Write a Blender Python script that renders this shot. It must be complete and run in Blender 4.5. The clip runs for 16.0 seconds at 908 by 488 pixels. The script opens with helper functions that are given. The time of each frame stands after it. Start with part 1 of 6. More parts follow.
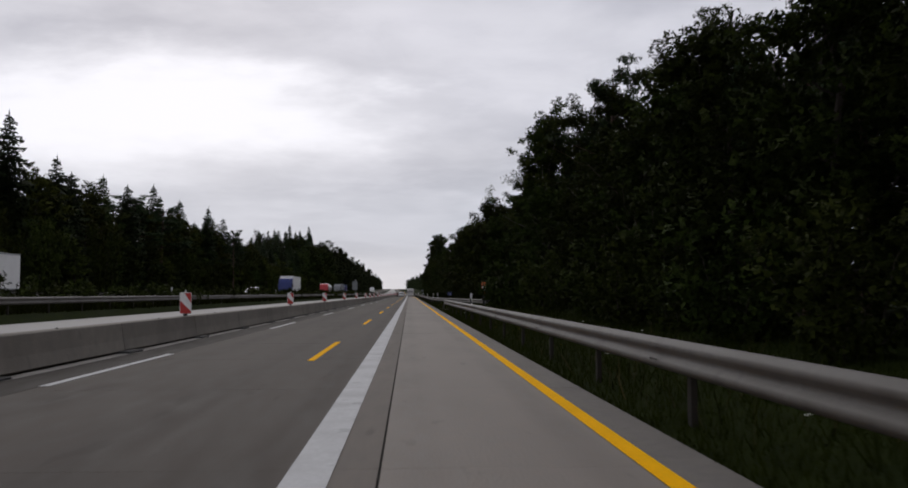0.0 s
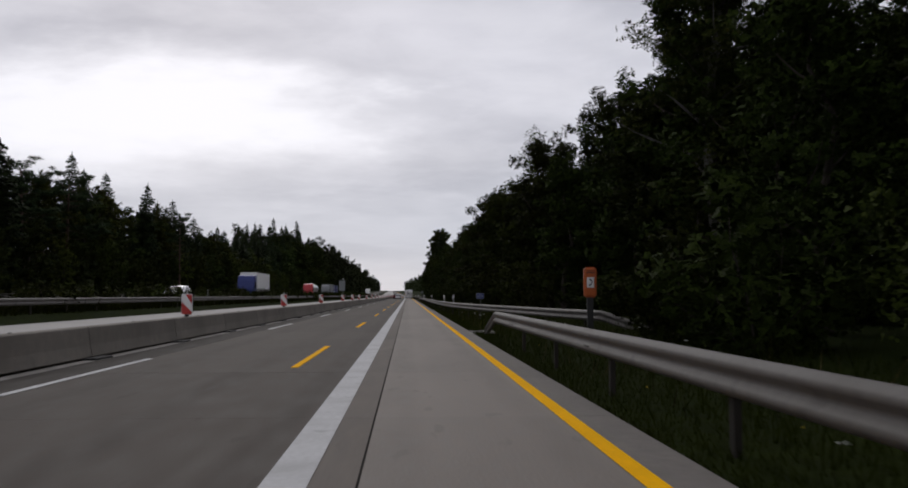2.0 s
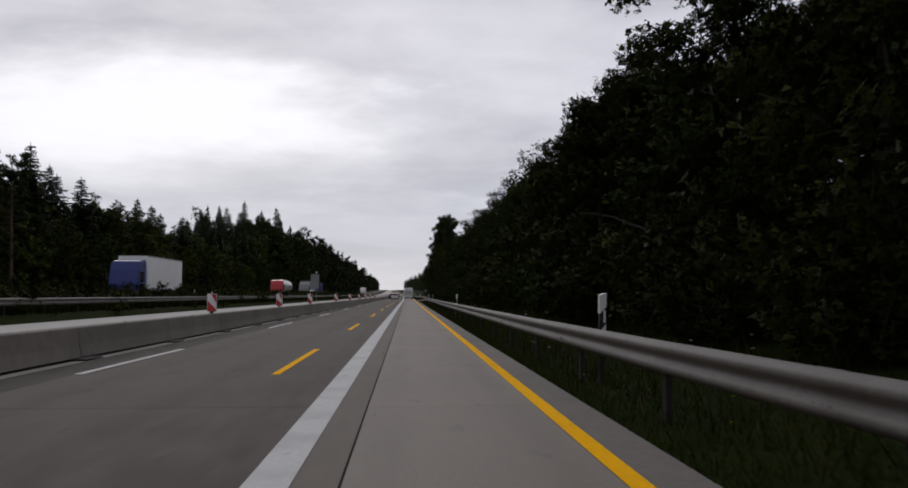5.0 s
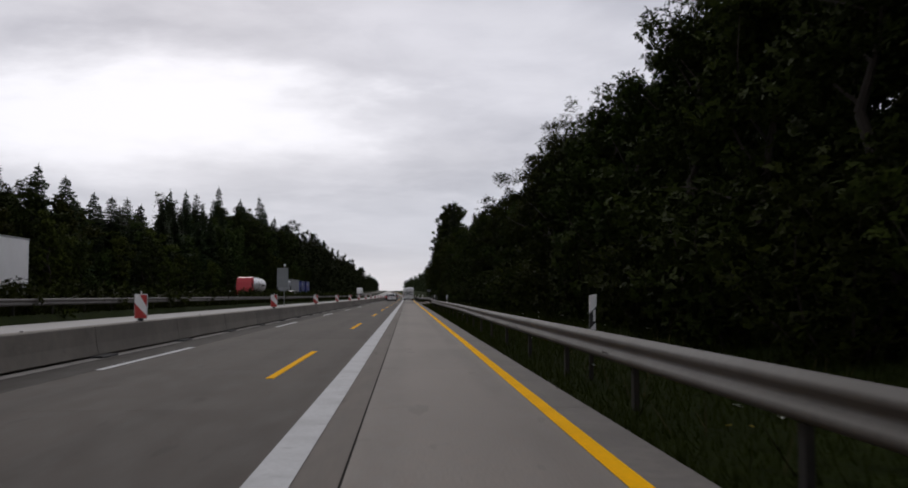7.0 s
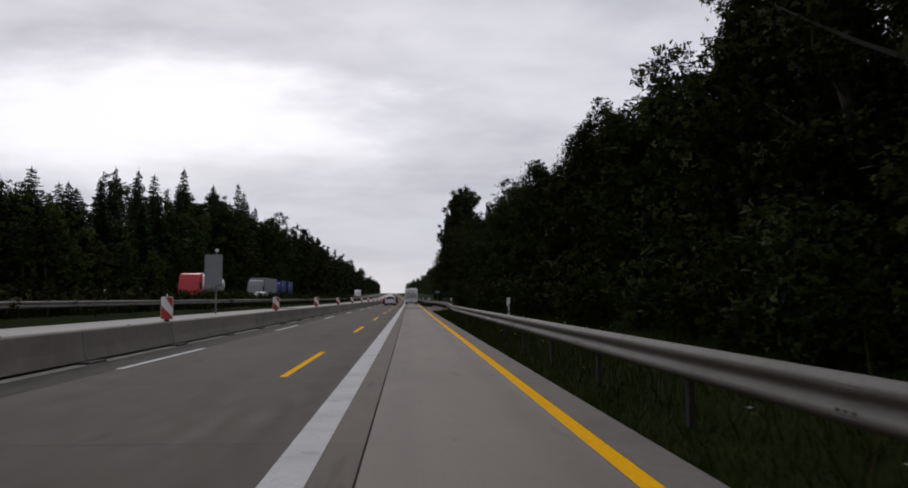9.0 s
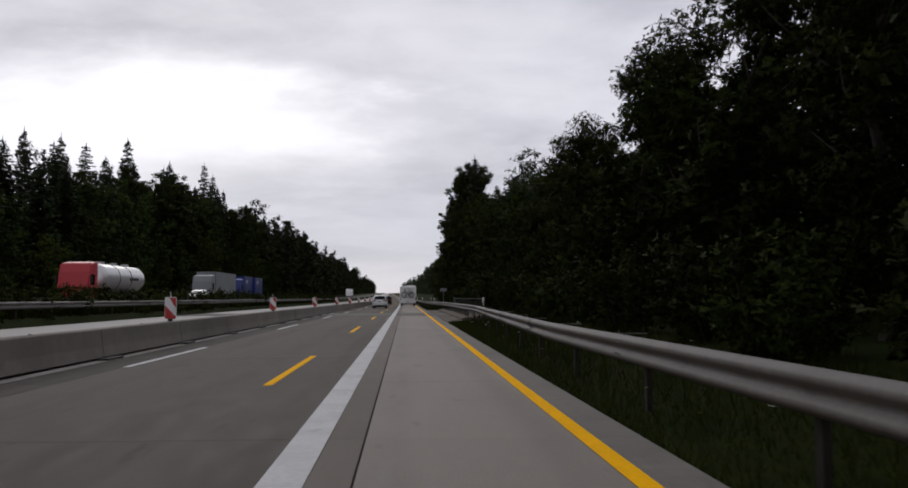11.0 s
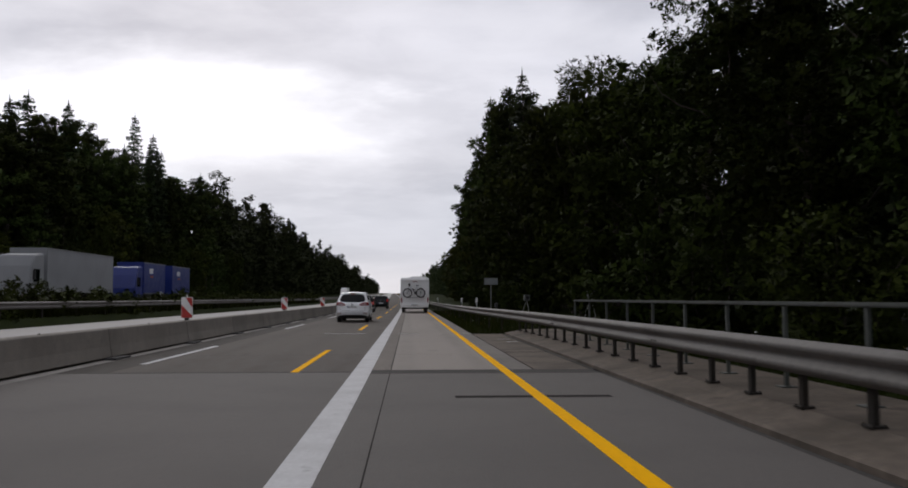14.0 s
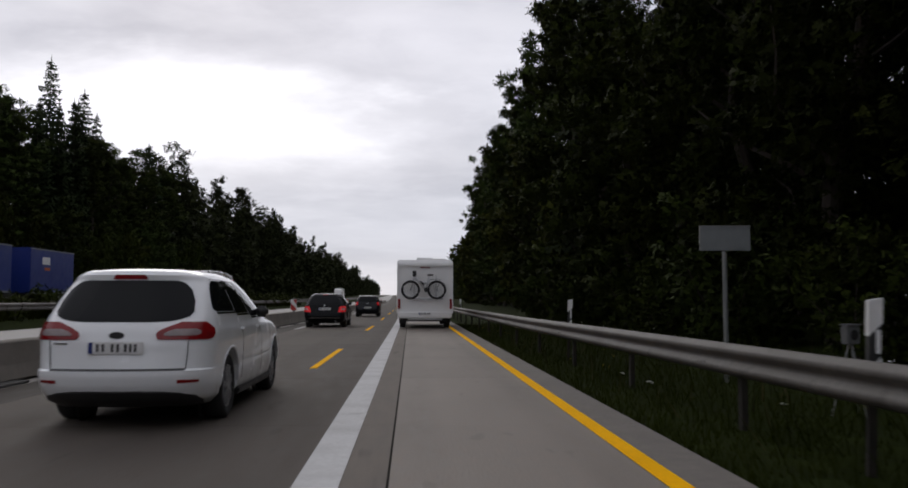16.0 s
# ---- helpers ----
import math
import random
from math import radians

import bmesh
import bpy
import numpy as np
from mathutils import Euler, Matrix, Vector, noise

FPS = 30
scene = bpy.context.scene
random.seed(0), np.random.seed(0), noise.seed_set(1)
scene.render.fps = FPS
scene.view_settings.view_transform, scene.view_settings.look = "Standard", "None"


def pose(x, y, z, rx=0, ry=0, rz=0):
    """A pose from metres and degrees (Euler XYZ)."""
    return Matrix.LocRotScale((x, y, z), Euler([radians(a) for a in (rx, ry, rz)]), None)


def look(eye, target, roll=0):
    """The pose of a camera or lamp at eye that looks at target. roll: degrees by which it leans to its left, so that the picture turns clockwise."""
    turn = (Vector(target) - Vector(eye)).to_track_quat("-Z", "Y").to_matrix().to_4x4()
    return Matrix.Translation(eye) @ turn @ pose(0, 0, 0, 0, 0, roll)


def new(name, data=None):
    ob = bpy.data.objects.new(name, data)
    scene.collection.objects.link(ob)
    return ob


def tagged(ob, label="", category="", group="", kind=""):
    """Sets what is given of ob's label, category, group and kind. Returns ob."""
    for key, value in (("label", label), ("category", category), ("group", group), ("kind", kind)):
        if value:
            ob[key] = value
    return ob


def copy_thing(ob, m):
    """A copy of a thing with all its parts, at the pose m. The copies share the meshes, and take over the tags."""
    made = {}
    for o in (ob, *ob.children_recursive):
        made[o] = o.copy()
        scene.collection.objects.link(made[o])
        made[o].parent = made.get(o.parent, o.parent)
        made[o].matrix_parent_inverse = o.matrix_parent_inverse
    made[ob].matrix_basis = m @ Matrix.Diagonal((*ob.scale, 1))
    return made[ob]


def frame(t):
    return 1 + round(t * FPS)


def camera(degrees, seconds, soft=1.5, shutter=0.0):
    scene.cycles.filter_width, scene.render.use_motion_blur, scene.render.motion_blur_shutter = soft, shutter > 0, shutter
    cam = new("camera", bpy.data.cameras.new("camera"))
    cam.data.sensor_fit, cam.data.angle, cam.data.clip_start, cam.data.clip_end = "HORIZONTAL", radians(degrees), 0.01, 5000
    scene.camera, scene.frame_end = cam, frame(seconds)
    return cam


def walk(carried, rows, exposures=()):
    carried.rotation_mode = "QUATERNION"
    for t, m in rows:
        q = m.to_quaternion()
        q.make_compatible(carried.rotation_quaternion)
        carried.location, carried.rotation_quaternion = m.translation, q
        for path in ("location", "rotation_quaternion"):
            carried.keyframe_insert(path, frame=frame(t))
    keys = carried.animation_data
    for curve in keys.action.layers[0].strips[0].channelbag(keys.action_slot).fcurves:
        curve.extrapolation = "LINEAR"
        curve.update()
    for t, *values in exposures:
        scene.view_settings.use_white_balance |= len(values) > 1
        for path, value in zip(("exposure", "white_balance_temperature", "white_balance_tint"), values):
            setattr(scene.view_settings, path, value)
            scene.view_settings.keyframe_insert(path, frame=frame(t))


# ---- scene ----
cam = camera(55.2, 16.0, soft=1.75, shutter=0.1)
EYE = 1.191  # height of the lens over the road


def aimed(x, y, yaw, pitch, roll):
    a, b = radians(yaw), radians(pitch)
    eye = Vector((x, y, EYE))
    return look(eye, eye + Vector((-math.sin(a) * math.cos(b), math.cos(a) * math.cos(b), math.sin(b))), roll)


# seconds, across, along, yaw, pitch, roll
ROWS = [
    (0, -0.164, 0.00, -2.959, 3.255, -0.027),
    (0.5, -0.144, 9.28, -3.067, 3.424, 0.069),
    (1, -0.055, 18.55, -3.062, 3.333, 0.002),
    (1.5, -0.073, 27.91, -3.084, 3.428, 0.088),
    (2, -0.050, 37.41, -3.061, 3.374, 0.059),
    (2.5, -0.033, 47.09, -2.988, 3.311, 0.015),
    (3, -0.005, 56.70, -2.999, 3.277, 0.046),
    (3.5, -0.005, 65.81, -3.032, 3.187, 0.027),
    (4, 0.030, 74.61, -3.069, 3.276, 0.007),
    (6.5, 0.066, 117.53, -3.080, 3.352, -0.028),
    (7, 0.059, 126.74, -3.092, 3.379, -0.014),
    (7.5, 0.088, 136.15, -3.044, 3.422, -0.020),
    (8, 0.037, 145.54, -2.961, 3.393, -0.061),
    (8.5, 0.033, 154.74, -2.885, 3.524, -0.012),
    (9, -0.014, 163.73, -2.959, 3.551, 0.009),
    (11.5, -0.023, 207.37, -3.272, 3.534, -0.091),
    (12, -0.010, 216.40, -3.367, 3.538, 0.024),
    (12.5, 0.020, 225.49, -3.329, 3.582, 0.019),
    (13, 0.056, 234.55, -3.176, 3.638, -0.007),
    (13.5, -0.010, 243.54, -3.052, 3.601, -0.014),
    (14, -0.056, 252.46, -2.936, 3.562, -0.046),
    (14.5, -0.083, 261.35, -2.758, 3.397, 0.007),
    (15, -0.167, 270.14, -2.781, 3.369, -0.081),
    (15.5, -0.194, 278.88, -2.984, 3.429, 0.000),
    (16, -0.214, 287.59, -2.847, 3.688, 0.054),
]
walk(cam, [(t, aimed(*row)) for t, *row in ROWS], [(0, -0.06), (9, -0.04), (13.5, 0.1), (16, 0.12)])

# ---- sky and light ----
world = bpy.data.worlds.new("sky")
scene.world = world
world.use_nodes = True
wn, wl = world.node_tree.nodes, world.node_tree.links
wn.clear()
SUN_AZ, SUN_EL = radians(-14), radians(30)  # seen from the road's heading; minus is to its left


def wnode(kind, **values):
    n = wn.new(kind)
    for key, v in values.items():
        n.inputs[int(key[1:])].default_value = v
    return n


def wmath(op, a, b=0.0, c=0.0, clamp=False):
    n = wn.new("ShaderNodeMath")
    n.operation, n.use_clamp = op, clamp
    for k, v in enumerate((a, b, c)):
        if isinstance(v, (int, float)):
            n.inputs[k].default_value = v
        else:
            wl.new(v, n.inputs[k])
    return n.outputs[0]


def wmix(fac, a, b, blend="MIX"):
    n = wn.new("ShaderNodeMix")
    n.data_type, n.blend_type = "RGBA", blend
    for k, v in ((0, fac), (6, a), (7, b)):
        if hasattr(v, "links"):
            wl.new(v, n.inputs[k])
        else:
            n.inputs[k].default_value = v
    return n.outputs[2]


sky = wn.new("ShaderNodeTexSky")
sky.sky_type, sky.sun_disc = "NISHITA", False
sky.sun_elevation, sky.sun_rotation = SUN_EL, SUN_AZ
coord = wn.new("ShaderNodeTexCoord")
sep = wn.new("ShaderNodeSeparateXYZ")
wl.new(coord.outputs["Generated"], sep.inputs[0])
up = wmath("MAXIMUM", sep.outputs[2], 0.0)
depth = wmath("ADD", up, 0.11)
flat = wn.new("ShaderNodeCombineXYZ")
wl.new(wmath("DIVIDE", sep.outputs[0], depth), flat.inputs[0])
wl.new(wmath("DIVIDE", sep.outputs[1], depth), flat.inputs[1])
flat.inputs[2].default_value = 3.7


def cloud(scale, detail, rough, low, high, shift):
    m = wn.new("ShaderNodeMapping")
    m.inputs["Location"].default_value = shift
    wl.new(flat.outputs[0], m.inputs[0])
    n = wn.new("ShaderNodeTexNoise")
    n.inputs["Scale"].default_value, n.inputs["Detail"].default_value = scale, detail
    n.inputs["Roughness"].default_value, n.inputs["Distortion"].default_value = rough, 0.25
    wl.new(m.outputs[0], n.inputs["Vector"])
    r = wn.new("ShaderNodeMapRange")
    r.interpolation_type = "SMOOTHSTEP"
    r.inputs[1].default_value, r.inputs[2].default_value = low, high
    wl.new(n.outputs["Fac"], r.inputs[0])
    return r.outputs[0]


big = cloud(0.85, 4.0, 0.5, 0.36, 0.64, (0.6, 0.2, 0))
fine = cloud(2.6, 6.0, 0.58, 0.3, 0.72, (2.1, 5.3, 0))
veil = wmath("ADD", wmath("MULTIPLY", big, 0.6), wmath("MULTIPLY", fine, 0.4))
grey = wmix(veil, (0.46, 0.465, 0.51, 1), (0.76, 0.76, 0.80, 1))
# the long thin place in the clouds in front of the sun, ahead to the left
front = wmath("MAXIMUM", sep.outputs[1], 0.05)
side_c = wmath("DIVIDE", sep.outputs[0], front)
rise_c = wmath("DIVIDE", sep.outputs[2], front)
plane = wn.new("ShaderNodeCombineXYZ")
wl.new(wmath("MULTIPLY", side_c, 5.0), plane.inputs[0])
wl.new(wmath("MULTIPLY", rise_c, 16.0), plane.inputs[1])
ragged = wn.new("ShaderNodeTexNoise")
ragged.inputs["Scale"].default_value, ragged.inputs["Detail"].default_value, ragged.inputs["Roughness"].default_value = 1.1, 5.0, 0.55
wl.new(plane.outputs[0], ragged.inputs["Vector"])
ex = wmath("DIVIDE", wmath("ADD", side_c, 0.30), 0.27)
ez = wmath("DIVIDE", wmath("SUBTRACT", rise_c, 0.208), 0.068)
dist = wmath("ADD", wmath("SQRT", wmath("ADD", wmath("MULTIPLY", ex, ex), wmath("MULTIPLY", ez, ez))), wmath("MULTIPLY", wmath("SUBTRACT", ragged.outputs["Fac"], 0.5), 2.0))
glow = wn.new("ShaderNodeMapRange")
glow.interpolation_type = "SMOOTHSTEP"
glow.inputs[1].default_value, glow.inputs[2].default_value = 1.5, 0.45
wl.new(dist, glow.inputs[0])
thin = wmath("MULTIPLY", glow.outputs[0], wmath("GREATER_THAN", sep.outputs[1], 0.06))
mottle = wn.new("ShaderNodeMapRange")
mottle.interpolation_type = "SMOOTHSTEP"
mottle.inputs[1].default_value, mottle.inputs[2].default_value = 0.34, 0.68
wl.new(ragged.outputs["Fac"], mottle.inputs[0])
mixed = wmix(wmath("MULTIPLY", mottle.outputs[0], 0.45), grey, (0.76, 0.76, 0.79, 1))
bright = wmix(thin, mixed, (1.0, 1.0, 1.03, 1))
# a bluish grey band low over the horizon, paler at its foot
low = wn.new("ShaderNodeMapRange")
low.interpolation_type = "SMOOTHSTEP"
low.inputs[1].default_value, low.inputs[2].default_value = 0.17, 0.045
wl.new(up, low.inputs[0])
banded = wmix(wmath("MULTIPLY", low.outputs[0], 0.62), bright, (0.47, 0.51, 0.60, 1))
foot = wn.new("ShaderNodeMapRange")
foot.interpolation_type = "SMOOTHSTEP"
foot.inputs[1].default_value, foot.inputs[2].default_value = 0.055, 0.0
wl.new(up, foot.inputs[0])
pale = wmix(wmath("MULTIPLY", foot.outputs[0], 0.7), banded, (0.72, 0.74, 0.79, 1))
clear = wmix(1.0, sky.outputs[0], (0.1, 0.1, 0.1, 1), "MULTIPLY")
total = wmix(0.93, clear, pale)
# the cloud is thin ahead, towards the sun, and thick and grey overhead and behind
ahead = wn.new("ShaderNodeVectorMath")
ahead.operation = "DOT_PRODUCT"
wl.new(coord.outputs["Generated"], ahead.inputs[0])
ahead.inputs[1].default_value = (math.sin(radians(-6)) * math.cos(radians(10)), math.cos(radians(-6)) * math.cos(radians(10)), math.sin(radians(10)))
thick = wn.new("ShaderNodeMapRange")
thick.interpolation_type = "SMOOTHSTEP"
thick.inputs[1].default_value, thick.inputs[2].default_value = 0.05, 0.90
thick.inputs[3].default_value, thick.inputs[4].default_value = 0.80, 1.0
wl.new(ahead.outputs["Value"], thick.inputs[0])
shade = wn.new("ShaderNodeCombineColor")
for k in range(3):
    wl.new(thick.outputs[0], shade.inputs[k])
total = wmix(1.0, wmix(1.0, total, shade.outputs[0], "MULTIPLY"), (1.0, 0.99, 1.025, 1), "MULTIPLY")
back = wn.new("ShaderNodeBackground")
back.inputs[1].default_value = 1.0
wl.new(total, back.inputs[0])
wl.new(back.outputs[0], wn.new("ShaderNodeOutputWorld").inputs[0])

sun = new("sun", bpy.data.lights.new("sun", "SUN"))
sun.data.energy, sun.data.angle, sun.data.color = 0.5, radians(30), (1.0, 0.96, 0.9)
sun.matrix_world = look((0, 0, 50), (0 - math.sin(SUN_AZ) * math.cos(SUN_EL), -math.cos(SUN_AZ) * math.cos(SUN_EL), 50 - math.sin(SUN_EL)))


# ---- materials ----
def material(name, colour, rough=0.7, metal=0.0, vary=0.15, scale=6.0, stain=0.2, stain_scale=0.4, bump=0.15, bump_scale=None,
             each=0.0, coat=0.0, spec=0.5, stretch=(1, 1, 1), dirt=None, tracks=(), spots=0.0):
    """A base colour with fine grain, wide stains, relief and, if asked, a change from piece to piece."""
    m = bpy.data.materials.new(name)
    m.use_nodes = True
    nodes, links = m.node_tree.nodes, m.node_tree.links
    bsdf = nodes["Principled BSDF"]
    tc = nodes.new("ShaderNodeTexCoord")
    geo = nodes.new("ShaderNodeNewGeometry")
    mp = nodes.new("ShaderNodeMapping")
    mp.inputs["Scale"].default_value = stretch
    links.new(geo.outputs["Position"], mp.inputs[0])

    def grain(s, detail, out=(0.3, 0.7)):
        n = nodes.new("ShaderNodeTexNoise")
        n.inputs["Scale"].default_value, n.inputs["Detail"].default_value = s, detail
        links.new(mp.outputs[0], n.inputs["Vector"])
        r = nodes.new("ShaderNodeMapRange")
        r.inputs[1].default_value, r.inputs[2].default_value = out
        links.new(n.outputs["Fac"], r.inputs[0])
        return n, r.outputs[0]

    def mix(fac, a, b, blend="MIX"):
        n = nodes.new("ShaderNodeMix")
        n.data_type, n.blend_type = "RGBA", blend
        for k, v in ((0, fac), (6, a), (7, b)):
            if hasattr(v, "links"):
                links.new(v, n.inputs[k])
            else:
                n.inputs[k].default_value = v
        return n.outputs[2]

    base = (*colour, 1)
    dark = (*[c * (1 - vary) for c in colour], 1)
    light = (*[min(1, c * (1 + vary)) for c in colour], 1)
    fine_n, fine_f = grain(scale, 5.0)
    col = mix(fine_f, dark, light)
    if stain:
        _, wide = grain(stain_scale, 4.0, (0.45, 0.75))
        soil = dirt or [c * 0.55 for c in colour]
        k = nodes.new("ShaderNodeMath")
        k.operation = "MULTIPLY"
        k.inputs[1].default_value = stain
        links.new(wide, k.inputs[0])
        col = mix(k.outputs[0], col, (*soil, 1))
    if spots:
        _, dots = grain(3.2, 2.0, (0.66, 0.70))
        k = nodes.new("ShaderNodeMath")
        k.operation = "MULTIPLY"
        k.inputs[1].default_value = spots
        links.new(dots, k.inputs[0])
        col = mix(k.outputs[0], col, (*[c * 0.45 for c in colour], 1))
    if tracks:
        # rubber worn into the wheel paths
        sp = nodes.new("ShaderNodeSeparateXYZ")
        links.new(geo.outputs["Position"], sp.inputs[0])
        worn = None
        for centre, half in tracks:
            d = nodes.new("ShaderNodeMath")
            d.operation = "SUBTRACT"
            d.inputs[1].default_value = centre
            links.new(sp.outputs[0], d.inputs[0])
            e = nodes.new("ShaderNodeMath")
            e.operation = "ABSOLUTE"
            links.new(d.outputs[0], e.inputs[0])
            r = nodes.new("ShaderNodeMapRange")
            r.interpolation_type = "SMOOTHSTEP"
            r.inputs[1].default_value, r.inputs[2].default_value, r.inputs[3].default_value, r.inputs[4].default_value = half, 0.05, 0.0, 1.0
            links.new(e.outputs[0], r.inputs[0])
            if worn is None:
                worn = r.outputs[0]
            else:
                k = nodes.new("ShaderNodeMath")
                k.operation = "MAXIMUM"
                links.new(worn, k.inputs[0])
                links.new(r.outputs[0], k.inputs[1])
                worn = k.outputs[0]
        k = nodes.new("ShaderNodeMath")
        k.operation = "MULTIPLY"
        links.new(worn, k.inputs[0])
        links.new(grain(1.3, 4.0, (0.2, 0.75))[1], k.inputs[1])
        h = nodes.new("ShaderNodeMath")
        h.operation = "MULTIPLY"
        h.inputs[1].default_value = 0.55
        links.new(k.outputs[0], h.inputs[0])
        col = mix(h.outputs[0], col, (*[c * 0.62 for c in colour], 1))
    if each:
        info = nodes.new("ShaderNodeObjectInfo")
        r = nodes.new("ShaderNodeMapRange")
        r.inputs[3].default_value, r.inputs[4].default_value = 1 - each, 1 + each
        links.new(info.outputs["Random"], r.inputs[0])
        hsv = nodes.new("ShaderNodeHueSaturation")
        links.new(r.outputs[0], hsv.inputs["Value"])
        links.new(col, hsv.inputs["Color"])
        col = hsv.outputs[0]
    links.new(col, bsdf.inputs["Base Color"])
    bsdf.inputs["Metallic"].default_value = metal
    bsdf.inputs["Specular IOR Level"].default_value = spec
    bsdf.inputs["Coat Weight"].default_value = coat
    bsdf.inputs["Coat Roughness"].default_value = 0.04
    rr = nodes.new("ShaderNodeMapRange")
    rr.inputs[3].default_value, rr.inputs[4].default_value = max(0.02, rough - 0.08), min(1, rough + 0.08)
    links.new(fine_f, rr.inputs[0])
    links.new(rr.outputs[0], bsdf.inputs["Roughness"])
    if bump:
        bn, bf = grain(bump_scale or scale * 4, 4.0)
        bp = nodes.new("ShaderNodeBump")
        bp.inputs["Strength"].default_value, bp.inputs["Distance"].default_value = bump, 0.02
        links.new(bn.outputs["Fac"], bp.inputs["Height"])
        links.new(bp.outputs[0], bsdf.inputs["Normal"])
    return m


def leafy(name, colour, spread=0.25, thin=0.0, cell=0.0, fill=0.5):
    """Foliage: each spray has a shade of its own, each tree too. cell: the spacing of the single leaves in a spray, with gaps between."""
    m = bpy.data.materials.new(name)
    m.use_nodes = True
    nodes, links = m.node_tree.nodes, m.node_tree.links
    bsdf = nodes["Principled BSDF"]
    geo = nodes.new("ShaderNodeNewGeometry")
    info = nodes.new("ShaderNodeObjectInfo")
    ramp = nodes.new("ShaderNodeMix")
    ramp.data_type = "RGBA"
    ramp.inputs[6].default_value = (*[c * (1 - spread) for c in colour], 1)
    ramp.inputs[7].default_value = (colour[0] * (1 + spread * 1.2), colour[1] * (1 + spread), colour[2] * (1 + spread * 0.4), 1)
    links.new(geo.outputs["Random Per Island"], ramp.inputs[0])
    r = nodes.new("ShaderNodeMapRange")
    r.inputs[3].default_value, r.inputs[4].default_value = 0.6, 1.45
    links.new(info.outputs["Random"], r.inputs[0])
    hue = nodes.new("ShaderNodeMapRange")
    hue.inputs[3].default_value, hue.inputs[4].default_value = 0.475, 0.515
    links.new(info.outputs["Random"], hue.inputs[0])
    hsv = nodes.new("ShaderNodeHueSaturation")
    links.new(r.outputs[0], hsv.inputs["Value"])
    links.new(hue.outputs[0], hsv.inputs["Hue"])
    links.new(ramp.outputs[2], hsv.inputs["Color"])
    links.new(hsv.outputs[0], bsdf.inputs["Base Color"])
    bsdf.inputs["Roughness"].default_value = 0.75
    bsdf.inputs["Specular IOR Level"].default_value = 0.02
    if cell:
        spot = nodes.new("ShaderNodeTexVoronoi")
        spot.inputs["Scale"].default_value = 1 / cell
        links.new(geo.outputs["Position"], spot.inputs["Vector"])
        leaf = nodes.new("ShaderNodeMath")
        leaf.operation = "LESS_THAN"
        leaf.inputs[1].default_value = fill
        links.new(spot.outputs["Distance"], leaf.inputs[0])
        links.new(leaf.outputs[0], bsdf.inputs["Alpha"])
        tone = nodes.new("ShaderNodeSeparateColor")
        links.new(spot.outputs["Color"], tone.inputs[0])
        own = nodes.new("ShaderNodeMapRange")
        own.inputs[3].default_value, own.inputs[4].default_value = 0.7, 1.3
        links.new(tone.outputs[0], own.inputs[0])
        both_tones = nodes.new("ShaderNodeMath")
        both_tones.operation = "MULTIPLY"
        links.new(own.outputs[0], both_tones.inputs[0])
        links.new(r.outputs[0], both_tones.inputs[1])
        links.new(both_tones.outputs[0], hsv.inputs["Value"])
    if thin:
        # light that comes through the blade
        through_leaf = nodes.new("ShaderNodeBsdfTranslucent")
        both = nodes.new("ShaderNodeMixShader")
        both.inputs[0].default_value = thin
        links.new(hsv.outputs[0], through_leaf.inputs["Color"])
        links.new(bsdf.outputs[0], both.inputs[1])
        links.new(through_leaf.outputs[0], both.inputs[2])
        links.new(both.outputs[0], nodes["Material Output"].inputs["Surface"])
    return m


M_SLAB = material("shoulder_concrete", (0.190, 0.163, 0.139), 0.75, spots=0.3, spec=0.4, tracks=((-0.15, 0.35), (1.2, 0.3)), vary=0.10, scale=9, stain=0.35, stain_scale=0.5, bump=0.2, each=0.04, stretch=(1, 0.3, 1))
# darker than M_LANE, for the slabs left of the white dashes
M_LANE2 = material("oily_lane_concrete", (0.050, 0.043, 0.037), 0.85, spots=0.25, spec=0.15, tracks=((-5.4, 0.4),), vary=0.10, scale=5, stain=0.5, stain_scale=0.35, bump=0.12, bump_scale=30, each=0.05, stretch=(1, 0.2, 1))
M_LANE = material("lane_concrete", (0.086, 0.073, 0.062), 0.85, spots=0.25, spec=0.2, tracks=((-2.55, 0.42), (-4.1, 0.42), (-1.2, 0.3), (-5.4, 0.3)), vary=0.10, scale=5, stain=0.4, stain_scale=0.35, bump=0.12, bump_scale=30, each=0.05, stretch=(1, 0.2, 1))
M_BAND = material("line_band_concrete", (0.158, 0.138, 0.119), 0.85, spots=0.35, spec=0.2, vary=0.14, scale=6, stain=0.4, stain_scale=0.5, bump=0.15, each=0.05, stretch=(1, 0.15, 1), dirt=(0.08, 0.07, 0.06))
M_EDGE = material("edge_concrete", (0.13, 0.116, 0.102), 0.85, vary=0.2, scale=7, stain=0.5, stain_scale=0.8, bump=0.35, each=0.08)
M_WALK = material("dirty_walkway_concrete", (0.125, 0.102, 0.082), 0.9, spec=0.2, vary=0.25, scale=6, stain=0.75, stain_scale=0.9, bump=0.5, spots=0.5, dirt=(0.045, 0.038, 0.028))
M_NEWROAD = material("new_concrete", (0.36, 0.345, 0.325), 0.85, vary=0.08, scale=6, stain=0.2, stain_scale=0.3, bump=0.15, each=0.04)
